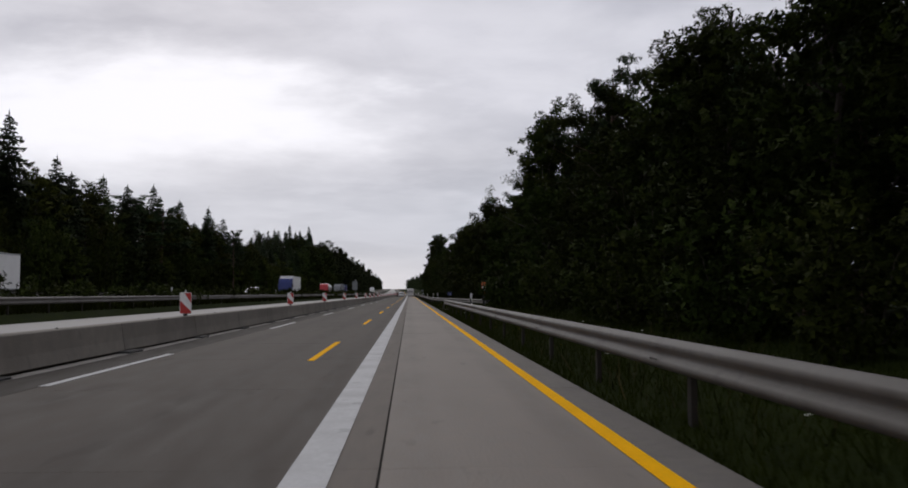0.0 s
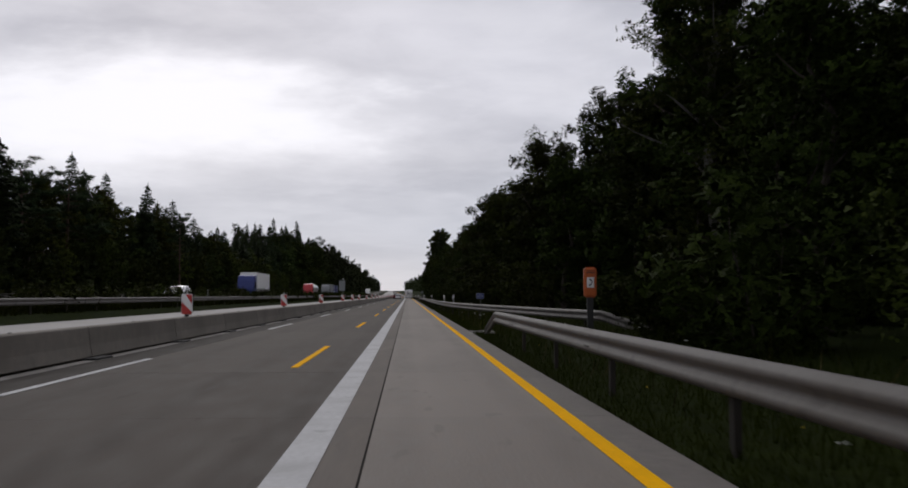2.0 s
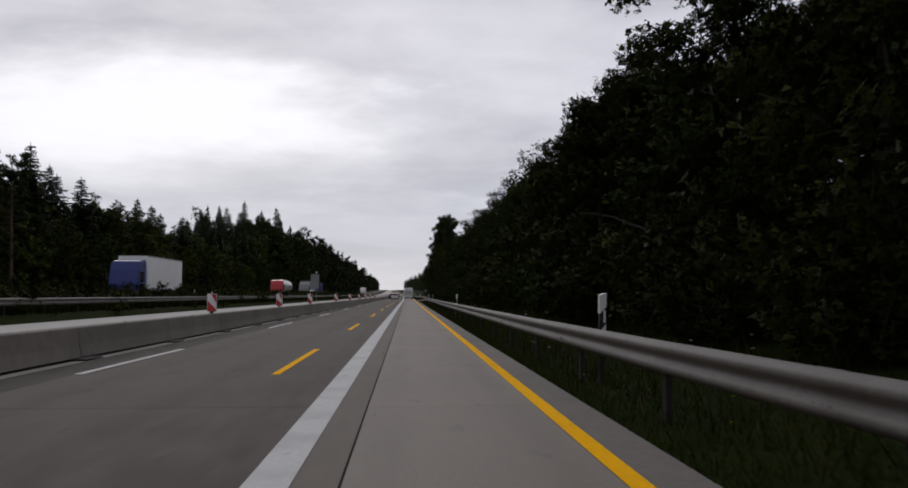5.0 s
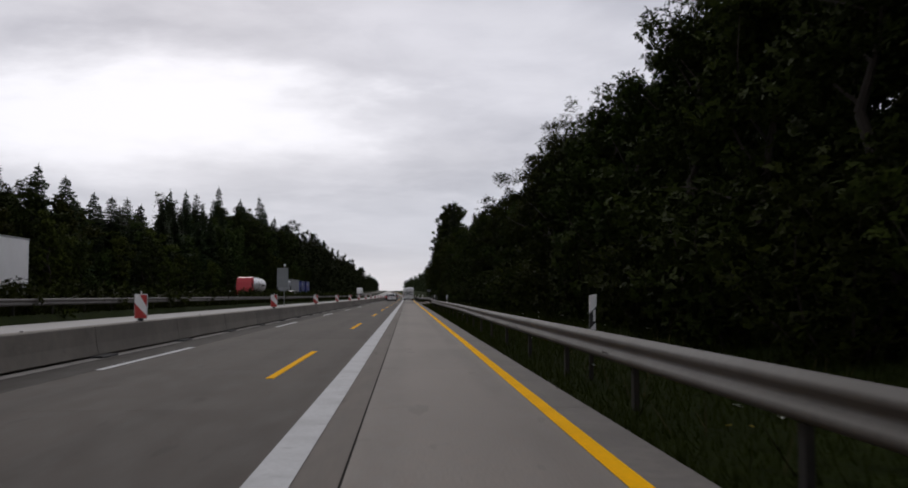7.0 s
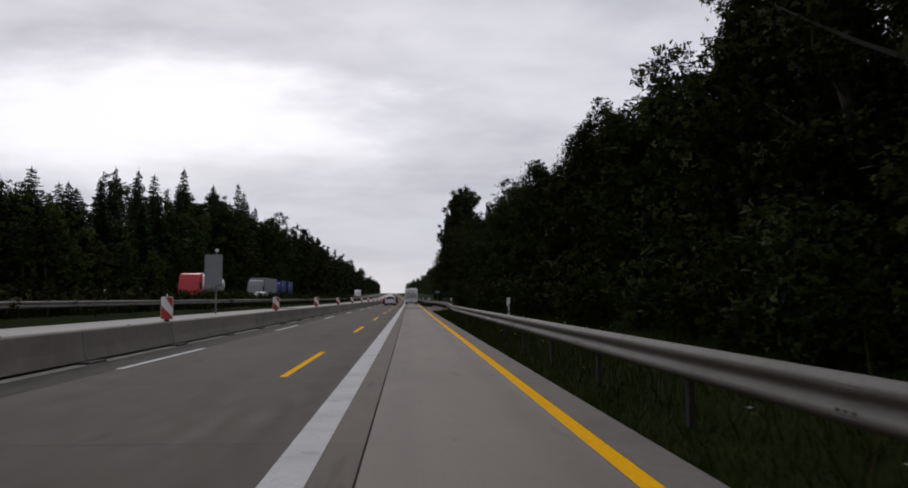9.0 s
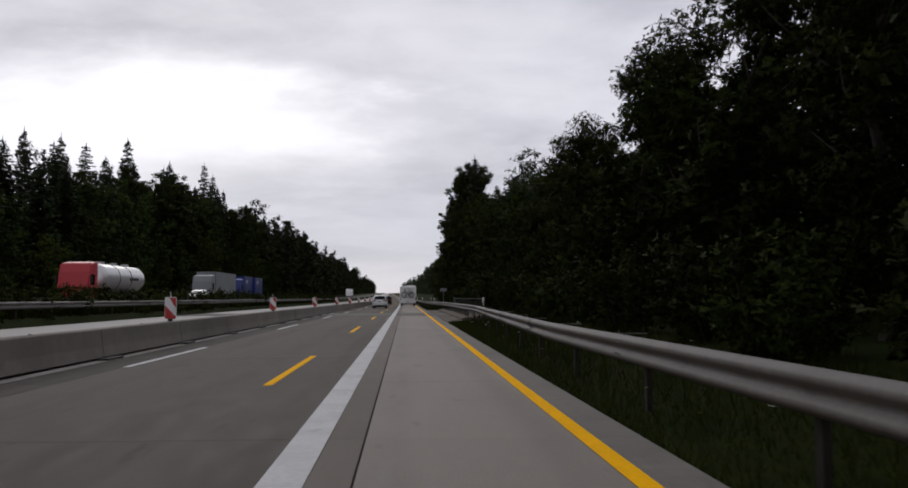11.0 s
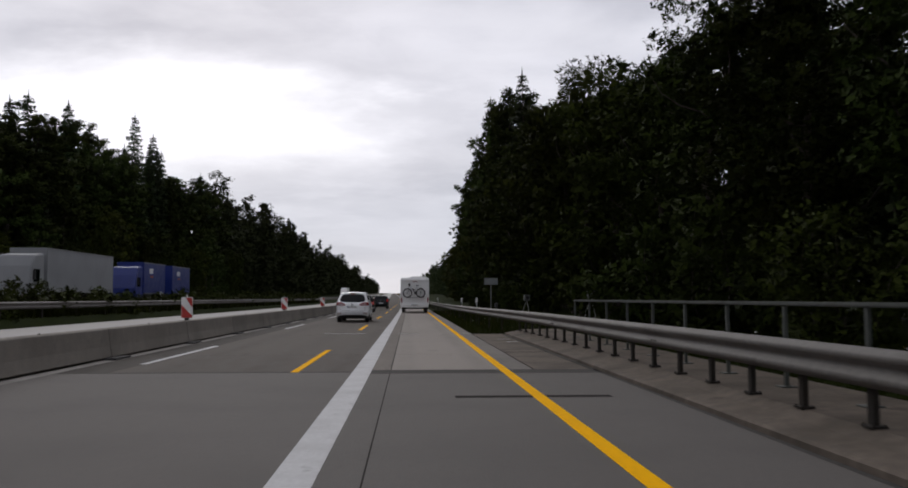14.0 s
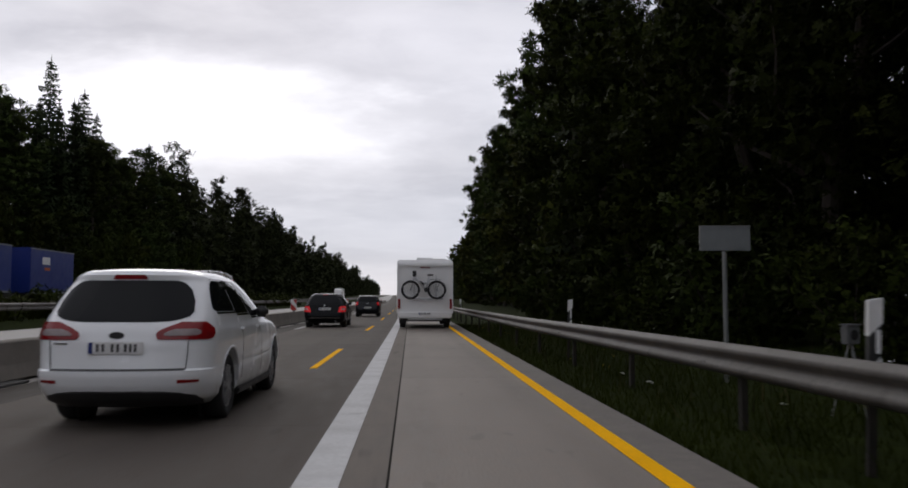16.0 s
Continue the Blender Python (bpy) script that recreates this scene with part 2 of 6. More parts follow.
M_DECK = material("bridge_asphalt", (0.090, 0.080, 0.072), 0.85, vary=0.2, scale=14, stain=0.4, stain_scale=0.6, bump=0.4)
M_TAR = material("joint_tar", (0.02, 0.018, 0.016), 0.95, spec=0.05, vary=0.3, scale=12, stain=0.0)
M_BED = material("joint_bed", (0.06, 0.055, 0.05), 0.9, vary=0.3, scale=12)
M_WHITE = material("road_white", (0.50, 0.50, 0.50), 0.75, spec=0.3, spots=0.4, vary=0.1, scale=20, stain=0.55, stain_scale=1.3, bump=0.2, dirt=(0.30, 0.295, 0.29))
M_YELLOW = material("road_yellow", (0.92, 0.46, 0.0), 0.8, spec=0.03, vary=0.08, scale=20, stain=0.2, stain_scale=1.6, bump=0.2, dirt=(0.55, 0.27, 0.004))
M_KERB = material("barrier_concrete", (0.205, 0.185, 0.158), 0.85, spots=0.3, vary=0.12, scale=5, stain=0.55, stain_scale=0.55, bump=0.3, each=0.08, dirt=(0.10, 0.086, 0.07))
M_RUBBER = material("rubber", (0.02, 0.02, 0.02), 0.8, vary=0.3, scale=20)
M_POSTDARK = material("dull_post_steel", (0.026, 0.023, 0.02), 0.8, spec=0.2, vary=0.25, scale=8, stain=0.5, stain_scale=2, dirt=(0.03, 0.022, 0.016))
M_STEEL = material("galvanised_steel", (0.118, 0.110, 0.102), 0.65, spec=0.25, spots=0.35, metal=0.0, vary=0.22, scale=14, stain=0.6, stain_scale=1.1, bump=0.12, dirt=(0.065, 0.056, 0.047))
M_RAILPAINT = material("railing_paint", (0.06, 0.067, 0.060), 0.6, vary=0.15, scale=10, stain=0.3, stain_scale=1.5)
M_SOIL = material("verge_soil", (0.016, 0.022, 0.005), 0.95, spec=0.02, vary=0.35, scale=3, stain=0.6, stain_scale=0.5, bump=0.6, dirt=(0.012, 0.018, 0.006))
M_DUST = material("pale_dust", (0.30, 0.285, 0.265), 0.95, spec=0.1, vary=0.2, scale=5, stain=0.6, stain_scale=0.9, dirt=(0.15, 0.14, 0.13))
M_LITTER = material("forest_floor", (0.04, 0.035, 0.02), 0.95, vary=0.4, scale=2, stain=0.5, bump=0.6)
M_BARK = material("bark", (0.034, 0.026, 0.020), 0.95, vary=0.4, scale=8, stain=0.4, bump=0.8, stretch=(1, 1, 0.3))
M_PINEBARK = material("pine_bark", (0.07, 0.04, 0.028), 0.95, vary=0.4, scale=7, stain=0.4, bump=0.8, stretch=(1, 1, 0.3))
M_BIRCHBARK = material("birch_bark", (0.05, 0.047, 0.042), 0.85, vary=0.25, scale=5, stain=0.8, stain_scale=1.6, dirt=(0.05, 0.045, 0.04), stretch=(0.6, 0.6, 2.5))
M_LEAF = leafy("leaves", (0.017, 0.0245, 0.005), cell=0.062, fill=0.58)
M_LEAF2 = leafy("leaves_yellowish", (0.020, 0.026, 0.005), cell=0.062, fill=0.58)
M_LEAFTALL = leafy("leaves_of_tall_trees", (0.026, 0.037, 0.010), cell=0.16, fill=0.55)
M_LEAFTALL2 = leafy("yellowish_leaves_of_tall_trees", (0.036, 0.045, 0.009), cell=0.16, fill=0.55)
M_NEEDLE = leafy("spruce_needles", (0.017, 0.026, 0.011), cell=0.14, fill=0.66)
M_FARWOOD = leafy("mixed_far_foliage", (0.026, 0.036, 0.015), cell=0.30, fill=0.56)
M_PINE = leafy("pine_needles", (0.022, 0.033, 0.015), cell=0.10, fill=0.5)
M_BIRCH = leafy("birch_leaves", (0.036, 0.048, 0.012), cell=0.075, fill=0.46)
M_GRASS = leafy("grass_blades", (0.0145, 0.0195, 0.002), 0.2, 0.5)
M_DRY = leafy("dry_grass", (0.05, 0.045, 0.02), 0.35)
M_BLOOM = material("white_blooms", (0.7, 0.7, 0.66), 0.8, bump=0, stain=0)
M_BUD = material("yellow_blooms", (0.45, 0.33, 0.02), 0.8, bump=0, stain=0)
M_PAPERWHITE = material("white_plastic", (0.72, 0.72, 0.71), 0.5, vary=0.05, scale=8, stain=0.25, stain_scale=3)
M_BLACK = material("black_plastic", (0.018, 0.018, 0.018), 0.5, vary=0.2, scale=10, stain=0)
M_RED = material("signal_red", (0.42, 0.03, 0.025), 0.5, vary=0.1, scale=8, stain=0.2, stain_scale=3)
M_ORANGE = material("signal_orange", (0.45, 0.095, 0.012), 0.45, vary=0.08, scale=8, stain=0.25, stain_scale=2)
M_BLUE = material("sign_blue", (0.006, 0.022, 0.15), 0.45, vary=0.08, scale=8, stain=0.1)
M_GREYSIGN = material("sign_back_grey", (0.21, 0.225, 0.23), 0.5, metal=0.3, vary=0.08, scale=6, stain=0.2)
M_DEVICE = material("dark_grey_housing", (0.13, 0.132, 0.132), 0.6, spec=0.3, vary=0.15, scale=8, stain=0.3, stain_scale=3)
M_POLE = material("zinc_pole", (0.25, 0.255, 0.25), 0.5, metal=0.6, vary=0.1, scale=6)
M_GLASS = material("tinted_glass", (0.006, 0.007, 0.008), 0.05, vary=0.1, scale=2, stain=0, bump=0, spec=0.15)
M_TYRE = material("tyre_rubber", (0.016, 0.016, 0.016), 0.8, vary=0.3, scale=15, stain=0.3)
M_RIM = material("alloy_rim", (0.42, 0.42, 0.43), 0.35, metal=0.8, vary=0.1, scale=10, stain=0.3, stain_scale=4)
M_CARWHITE = material("white_car_paint", (0.86, 0.88, 0.89), 0.22, vary=0.02, scale=3, stain=0.06, stain_scale=1.5, bump=0, coat=0.6)
M_CARBLACK = material("black_car_paint", (0.002, 0.0025, 0.0035), 0.3, vary=0.2, scale=3, stain=0.1, bump=0, coat=0.05, spec=0.15)
M_CARDARK = material("anthracite_car_paint", (0.006, 0.008, 0.010), 0.3, vary=0.2, scale=3, stain=0.1, bump=0, coat=0.15, spec=0.2)
M_CARSILVER = material("silver_car_paint", (0.42, 0.43, 0.44), 0.3, metal=0.5, vary=0.03, scale=3, stain=0.05, bump=0, coat=0.6)
M_CHROME = material("chrome_trim", (0.7, 0.7, 0.7), 0.15, metal=1.0, vary=0.02, scale=3, stain=0, bump=0)
M_LAMPRED = material("red_lamp_glass", (0.22, 0.006, 0.008), 0.12, vary=0.15, scale=30, stain=0, bump=0.1)
M_LAMPCLEAR = material("clear_lamp_glass", (0.30, 0.25, 0.25), 0.12, vary=0.15, scale=30, stain=0, bump=0.1)
M_CAMPER = material("motorhome_white", (0.87, 0.87, 0.86), 0.35, vary=0.02, scale=2, stain=0.14, stain_scale=0.9, bump=0.02, dirt=(0.5, 0.49, 0.46))
M_CAMPERGREY = material("motorhome_grey", (0.40, 0.40, 0.40), 0.4, vary=0.05, scale=4, stain=0.2, stain_scale=1)
M_TRUCKBLUE = material("truck_blue", (0.009, 0.025, 0.17), 0.4, vary=0.06, scale=2, stain=0.2, stain_scale=0.5, bump=0.03)
M_TRUCKGREY = material("truck_grey_tarp", (0.24, 0.25, 0.26), 0.6, vary=0.06, scale=2, stain=0.3, stain_scale=0.5, bump=0.05)
M_TRUCKRED = material("truck_red", (0.45, 0.02, 0.03), 0.35, vary=0.05, scale=2, stain=0.1)
M_TANK = material("tank_steel", (0.62, 0.62, 0.62), 0.35, metal=0.6, vary=0.05, scale=2, stain=0.2, stain_scale=0.6)
M_BIKE = material("silver_bicycle_paint", (0.55, 0.56, 0.57), 0.35, vary=0.05, scale=6, stain=0.1, bump=0, coat=0.3)
M_PLATEBAR = material("plate_print", (0.05, 0.05, 0.05), 0.5, vary=0.1, scale=10, stain=0)
M_GREYPRINT = material("grey_print", (0.35, 0.36, 0.4), 0.5, vary=0.1, scale=6, stain=0)


def glowing(name, colour, strength):
    m = material(name, colour, 0.2, vary=0.1, scale=30, stain=0, bump=0)
    b = m.node_tree.nodes["Principled BSDF"]
    b.inputs["Emission Color"].default_value, b.inputs["Emission Strength"].default_value = (*colour, 1), strength
    return m


M_LIT = glowing("lit_tail_lamp", (0.5, 0.008, 0.012), 0.3)
M_JOINT = material("bridge_joint", (0.06, 0.056, 0.052), 0.9, spec=0.1, vary=0.3, scale=12, stain=0.3)


# ---- mesh tools ----
class Shape:
    """Collects faces for one mesh."""

    def __init__(self):
        self.v, self.f = [], []

    def add(self, verts, faces):
        k = len(self.v)
        self.v += [tuple(p) for p in verts]
        self.f += [tuple(i + k for i in face) for face in faces]
        return self

    def box(self, x0, x1, y0, y1, z0, z1):
        p = [(x, y, z) for z in (z0, z1) for x, y in ((x0, y0), (x1, y0), (x1, y1), (x0, y1))]
        return self.add(p, [(3, 2, 1, 0), (4, 5, 6, 7), (0, 1, 5, 4), (1, 2, 6, 5), (2, 3, 7, 6), (3, 0, 4, 7)])

    def slab(self, x0, x1, y0, y1, z0, z1, c=0.01):
        """A box whose upper edges are chamfered."""
        p = [(x, y, z) for z, e in ((z0, 0), (z1 - c, 0), (z1, c)) for x, y in ((x0 + e, y0 + e), (x1 - e, y0 + e), (x1 - e, y1 - e), (x0 + e, y1 - e))]
        f = [(3, 2, 1, 0), (8, 9, 10, 11)]
        for k in (0, 4):
            f += [(k + i, k + (i + 1) % 4, k + 4 + (i + 1) % 4, k + 4 + i) for i in range(4)]
        return self.add(p, f)

    def tube(self, points, radii, n=8, caps=True):
        """A round bar along points."""
        pts = [Vector(p) for p in points]
        if isinstance(radii, (int, float)):
            radii = [radii] * len(pts)
        rings = []
        for i, p in enumerate(pts):
            d = (pts[min(i + 1, len(pts) - 1)] - pts[max(i - 1, 0)]).normalized()
            s = d.cross(Vector((0, 0, 1)) if abs(d.z) < 0.9 else Vector((1, 0, 0))).normalized()
            t = d.cross(s)
            rings.append([p + radii[i] * (math.cos(a) * s + math.sin(a) * t) for a in (2 * math.pi * j / n for j in range(n))])
        k = len(pts)
        faces = [(i * n + j, (i + 1) * n + j, (i + 1) * n + (j + 1) % n, i * n + (j + 1) % n) for i in range(k - 1) for j in range(n)]
        if caps:
            faces += [tuple(range(n)), tuple(range((k - 1) * n + n - 1, (k - 1) * n - 1, -1))]
        return self.add([q for r in rings for q in r], faces)

    def sweep(self, section, path, closed=True):
        """A section of (x, z) pairs carried along a path of (x, y, z)."""
        n, verts = len(section), []
        for i, p in enumerate(path):
            a, b = Vector(path[max(i - 1, 0)]), Vector(path[min(i + 1, len(path) - 1)])
            d = b - a
            side = Vector((d.y, -d.x, 0)).normalized()
            verts += [tuple(Vector(p) + side * s + Vector((0, 0, z))) for s, z in section]
        m = n if closed else n - 1
        faces = [(i * n + j, i * n + (j + 1) % n, (i + 1) * n + (j + 1) % n, (i + 1) * n + j) for i in range(len(path) - 1) for j in range(m)]
        if closed:
            faces += [tuple(range(n - 1, -1, -1)), tuple(range((len(path) - 1) * n, len(path) * n))]
        return self.add(verts, faces)

    def disc(self, c, axis, r, depth, n=20):
        a = Vector(axis).normalized()
        return self.tube([Vector(c) - a * depth / 2, Vector(c) + a * depth / 2], r, n)

    def mesh(self, name, mats, smooth=False):
        me = bpy.data.meshes.new(name)
        me.from_pydata(self.v, [], self.f)
        for m in mats if isinstance(mats, (list, tuple)) else [mats]:
            me.materials.append(m)
        if smooth:
            me.shade_smooth()
        me.update()
        return me


def bevelled(shape, width=0.01, segments=2):
    bm = bmesh.new()
    vs = [bm.verts.new(v) for v in shape.v]
    for f in shape.f:
        bm.faces.new([vs[i] for i in f])
    bm.normal_update()
    bmesh.ops.recalc_face_normals(bm, faces=bm.faces)
    sharp = [e for e in bm.edges if len(e.link_faces) == 2 and e.calc_face_angle() > 0.6]
    bmesh.ops.bevel(bm, geom=sharp, offset=width, segments=segments, affect="EDGES", clamp_overlap=True)
    out = Shape()
    bm.verts.index_update()
    out.v = [tuple(v.co) for v in bm.verts]
    out.f = [tuple(v.index for v in f.verts) for f in bm.faces]
    bm.free()
    return out


def part(name, shape, mat, parent, label="", smooth=False):
    ob = new(name, shape if isinstance(shape, bpy.types.Mesh) else shape.mesh(name, mat, smooth))
    ob.parent = parent
    if label:
        ob["label"] = label
    return ob


def thing(name, m, label, category, group="", kind=""):
    ob = new(name)
    ob.empty_display_size = 0.3
    ob.matrix_basis = m
    return tagged(ob, label, category, group, kind)


def structure(name, shape, mat, label, category, smooth=False):
    return tagged(new(name, shape.mesh(name, mat, smooth)), label, category, kind="structure")


# ---- the lie of the land: straight, then a slow bend to the left and a slight rise ----
def bend(y):
    d = max(0.0, y - 300.0)
    c = min(d, 390.0)
    return -(c * c / 42000.0 + (d - c) * c / 21000.0), c * c / 120000.0 + (d - c) * c / 60000.0


def at(x, y, z=0.0):
    dx, dz = bend(y)
    return (x + dx, y, z + dz)


STEPS = [-60, -30, 0] + list(range(30, 300, 30)) + list(range(300, 720, 30)) + [800, 1000, 1200]


def strip(x0, x1, z, y0=-60.0, y1=2400.0, thick=0.0):
    ys = sorted({y0, y1, *[s for s in STEPS if y0 < s < y1]})
    s = Shape()
    if thick:
        return s.sweep([(x0, z - thick), (x1, z - thick), (x1, z), (x0, z)][::-1], [at(0, y) for y in ys])
    return s.add([at(x, y, z) for y in ys for x in (x0, x1)], [(2 * i, 2 * i + 1, 2 * i + 3, 2 * i + 2) for i in range(len(ys) - 1)])


# ground: one sheet that carries on to the horizon
PROFILE = [(-2600, 1.2), (-120, 1.1), (-36, 0.9), (-33, 0.62), (-19.2, 0.55), (-17.2, 0.42), (-16.1, 0.3), (-15.7, -0.06), (2.005, -0.06), (2.2, -0.03), (3.2, -0.08),
           (4.4, -0.02), (6.5, 0.25), (10, 0.45), (120, 0.6), (2600, 0.8)]
gy = [-900, -300] + STEPS + [1600, 2100, 2600, 3400]
ground_shape = Shape()
nx = len(PROFILE)
ground_shape.add([(x + bend(y)[0], y, z + bend(min(y, 2600))[1]) for y in gy for x, z in PROFILE],
                 [(i * nx + j, i * nx + j + 1, (i + 1) * nx + j + 1, (i + 1) * nx + j) for i in range(len(gy) - 1) for j in range(nx - 1)])
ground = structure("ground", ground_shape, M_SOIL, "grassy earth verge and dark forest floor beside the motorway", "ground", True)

# road beds; the slabs lie on them
road = structure("road", strip(-15.7, 2.016, -0.012, thick=0.04), M_BED, "grey concrete motorway carriageway with dark joints", "road")
far_lane = strip(-5.9, 2.012, 0.0, 345, 2400)
part("far_surface", far_lane, M_LANE, road, "distant grey concrete lanes")
part("dust_strip", strip(-5.9, -5.66, 0.003, -60, 600), M_DUST, road, "pale dust along the barrier's foot")
part("closed_lane", strip(-15.6, -6.35, 0.0, -60, 2400), M_NEWROAD, road, "pale fresh concrete of the closed lanes")
opposite = structure("road_opposite", strip(-31.5, -19.4, 0.60, thick=0.06), M_LANE, "grey opposite carriageway of the motorway", "road")
for x in (-31.0, -19.9):
    part("edge_line", strip(x - 0.1, x + 0.1, 0.605), M_WHITE, opposite, "white edge line")

# markings
marks = structure("road_marking", strip(-0.97, -0.67, 0.005, -60, 2400), M_WHITE, "broad white solid edge line, worn", "road marking")
yellow = structure("road_marking", strip(1.435, 1.593, 0.006, -60, 2400), M_YELLOW, "solid yellow temporary edge line", "road marking")
WHITE_FAR = [17.5, 36, 54, 74, 92, 111, 129, 147, 165.9, 184.6, 202, 220, 238, 256, 274.5, 292.5, 310.5]
YELLOW_FAR = [3.5, 21.6, 39.8, 57.9, 75.7, 93.6, 110.8, 127.3, 145.4, 164, 183, 200, 216.6, 234.8, 253.3, 272.6, 291.0, 308.9, 327.4]
dash = Shape().slab(-0.06, 0.06, -6, 0, 0, 0.006, 0.002)
yellow_dash = dash.mesh("yellow_dash", M_YELLOW)
white_dash = dash.mesh("white_dash", M_WHITE)
for far in YELLOW_FAR + [345.4 + 18 * k for k in range(16)]:
    tagged(new("lane_dash", yellow_dash), "yellow temporary lane dash taped on concrete", "road marking", "yellow lane dashes", "structure").location = at(-1.9, far)
for far in WHITE_FAR + [329 + 18 * k for k in range(16)]:
    tagged(new("lane_dash", white_dash), "worn white lane dash beside the concrete barrier", "road marking", "white lane dashes", "structure").location = at(-4.85, far)


# ---- concrete barrier between the lanes and the closed lanes ----
BARRIER_X = -6.1
unit_section = [(-0.2, 0.05), (-0.18, 0.03), (0.18, 0.03), (0.2, 0.05), (0.155, 0.26), (0.12, 0.575), (0.095, 0.6), (-0.095, 0.6), (-0.12, 0.575), (-0.155, 0.26)]
unit = Shape().sweep(unit_section[::-1], [(0, -2.985, 0), (0, 2.985, 0)])
foot_pad = Shape().slab(-0.42, 0.42, -0.45, 0.45, 0, 0.04, 0.01)
loop_bar = Shape().tube([(0, 0, 0.58), (0, 0, 0.612), (0, 0.08, 0.612), (0, 0.08, 0.58)], 0.008, 6)
barrier_unit = thing("concrete_barrier", pose(*at(BARRIER_X, -57)), "grey precast concrete barrier block with stained face", "barrier", "barrier blocks")
part("block", unit, M_KERB, barrier_unit)
part("rubber_pad", Shape().add([(x, y - 2.985, z) for x, y, z in foot_pad.v], foot_pad.f), M_RUBBER, barrier_unit, "black rubber pad under the joint")
part("lifting_loop", loop_bar, M_POSTDARK, barrier_unit)
for k in range(1, 100):
    y = -57 + 6 * k
    a = math.degrees(math.atan2(bend(y - 3)[0] - bend(y + 3)[0], 6))
    copy_thing(barrier_unit, pose(*at(BARRIER_X, y), math.degrees(math.atan2(bend(y + 3)[1] - bend(y - 3)[1], 6)), 0, a))


# ---- striped beacons clipped on the barrier ----
def beacon(name, m):
    ob = thing(name, m, "red and white striped traffic beacon on the barrier", "traffic beacon", "beacons on the barrier")
    w, h = 0.15, 0.62
    part("board", bevelled(Shape().box(-w, w, -0.02, 0.02, 0.05, h), 0.012), M_PAPERWHITE, ob)
    lo, hi, r = 0.065, h - 0.015, w - 0.012
    for outline in ([(-0.03, hi), (r, hi), (r, hi - 0.27)], [(-r, lo + 0.34), (r, lo + 0.06), (r, lo), (-r, lo)]):
        s, k = Shape(), len(outline)
        for face, order in ((-0.026, 1), (0.026, -1)):
            s.add([(x, face, z) for x, z in outline], [tuple(range(k))[::-order]])
        s.f += [(i, (i + 1) % k, k + (i + 1) % k, k + i) for i in range(k)]
        part("red_stripe", s, M_RED, ob, "red reflective stripe")
    part("clip", Shape().box(-0.05, 0.05, -0.05, 0.05, -0.12, 0.06), M_BLACK, ob)
    part("top_knob", Shape().tube([(0, 0, h), (0, 0, h + 0.07)], 0.015, 8), M_PAPERWHITE, ob)
    return ob


BEACONS = [4, 23.5, 44, 61.7, 80.5, 99, 119.5, 134, 147.3, 167.5, 186, 204, 221.5, 239, 257.5, 276.5, 295, 313.5, 332, 351, 370, 389, 408, 427, 446, 465, 484]
first_beacon = beacon("traffic_beacon", pose(*at(BARRIER_X, BEACONS[0], 0.6)))
for y in BEACONS[1:]:
    copy_thing(first_beacon, pose(*at(BARRIER_X, y, 0.6), 0, 0, random.uniform(-12, 12)))

# ---- steel guard rails ----
W_BEAM = [(0.0, 0.748), (0.012, 0.752), (0.03, 0.746), (0.070, 0.708), (0.079, 0.694), (0.080, 0.668), (0.071, 0.650), (0.032, 0.614), (0.025, 0.602), (0.025, 0.584), (0.032, 0.572), (0.071, 0.536),
          (0.080, 0.518), (0.080, 0.494), (0.071, 0.478), (0.032, 0.446), (0.014, 0.437), (0.0, 0.440)]
# the beam's waves face the road
BEAM = [(-x, z) for x, z in W_BEAM] + [(-x + 0.006, z) for x, z in reversed(W_BEAM)]


def rail_path(knots, step=4.0):
    """Points along a smooth line through (x, y, z) knots."""
    ys = np.array([k[1] for k in knots])
    out, y = [], ys[0]
    while y < ys[-1]:
        out.append(y)
        y += step
    out = sorted({round(float(v), 3) for v in (*out, *ys, *[v for v in np.arange(56, 70, 0.5) if ys[0] < v < ys[-1]])})
    xs, zs = np.interp(out, ys, [k[0] for k in knots]), np.interp(out, ys, [k[2] for k in knots])
    return [at(float(x), float(y), float(z)) for x, y, z in zip(xs, out, zs)]


def rail_x(knots, y):
    return float(np.interp(y, [k[1] for k in knots], [k[0] for k in knots]))


post_shape = Shape()
for x0, x1, y0, y1 in ((0.055, 0.062, -0.05, 0.05), (0.062, 0.115, -0.05, -0.043), (0.062, 0.115, 0.043, 0.05)):
    post_shape.box(x0, x1, y0, y1, -0.4, 0.70)
post_mesh = post_shape.mesh("rail_post", M_POSTDARK)
spacer_mesh = bevelled(Shape().box(0.004, 0.055, -0.06, 0.06, 0.5, 0.69), 0.008).mesh("spacer", M_POSTDARK)
plate_post = Shape().box(0.055, 0.105, -0.045, 0.045, 0.12, 0.70).slab(0.02, 0.15, -0.08, 0.08, 0.118, 0.138, 0.004)
for bx, by in ((0.035, -0.065), (0.135, -0.065), (0.035, 0.065), (0.135, 0.065)):
    plate_post.tube([(bx, by, 0.137), (bx, by, 0.15)], 0.01, 6)
plate_mesh = plate_post.mesh("rail_post", M_POSTDARK)
lap = [(-x - 0.002, z) for x, z in W_BEAM] + [(-x + 0.004, z) for x, z in reversed(W_BEAM)]
splice = Shape().sweep(lap, [(0, -0.16, 0), (0, 0.16, 0)])
splice.f = splice.f[:-2]
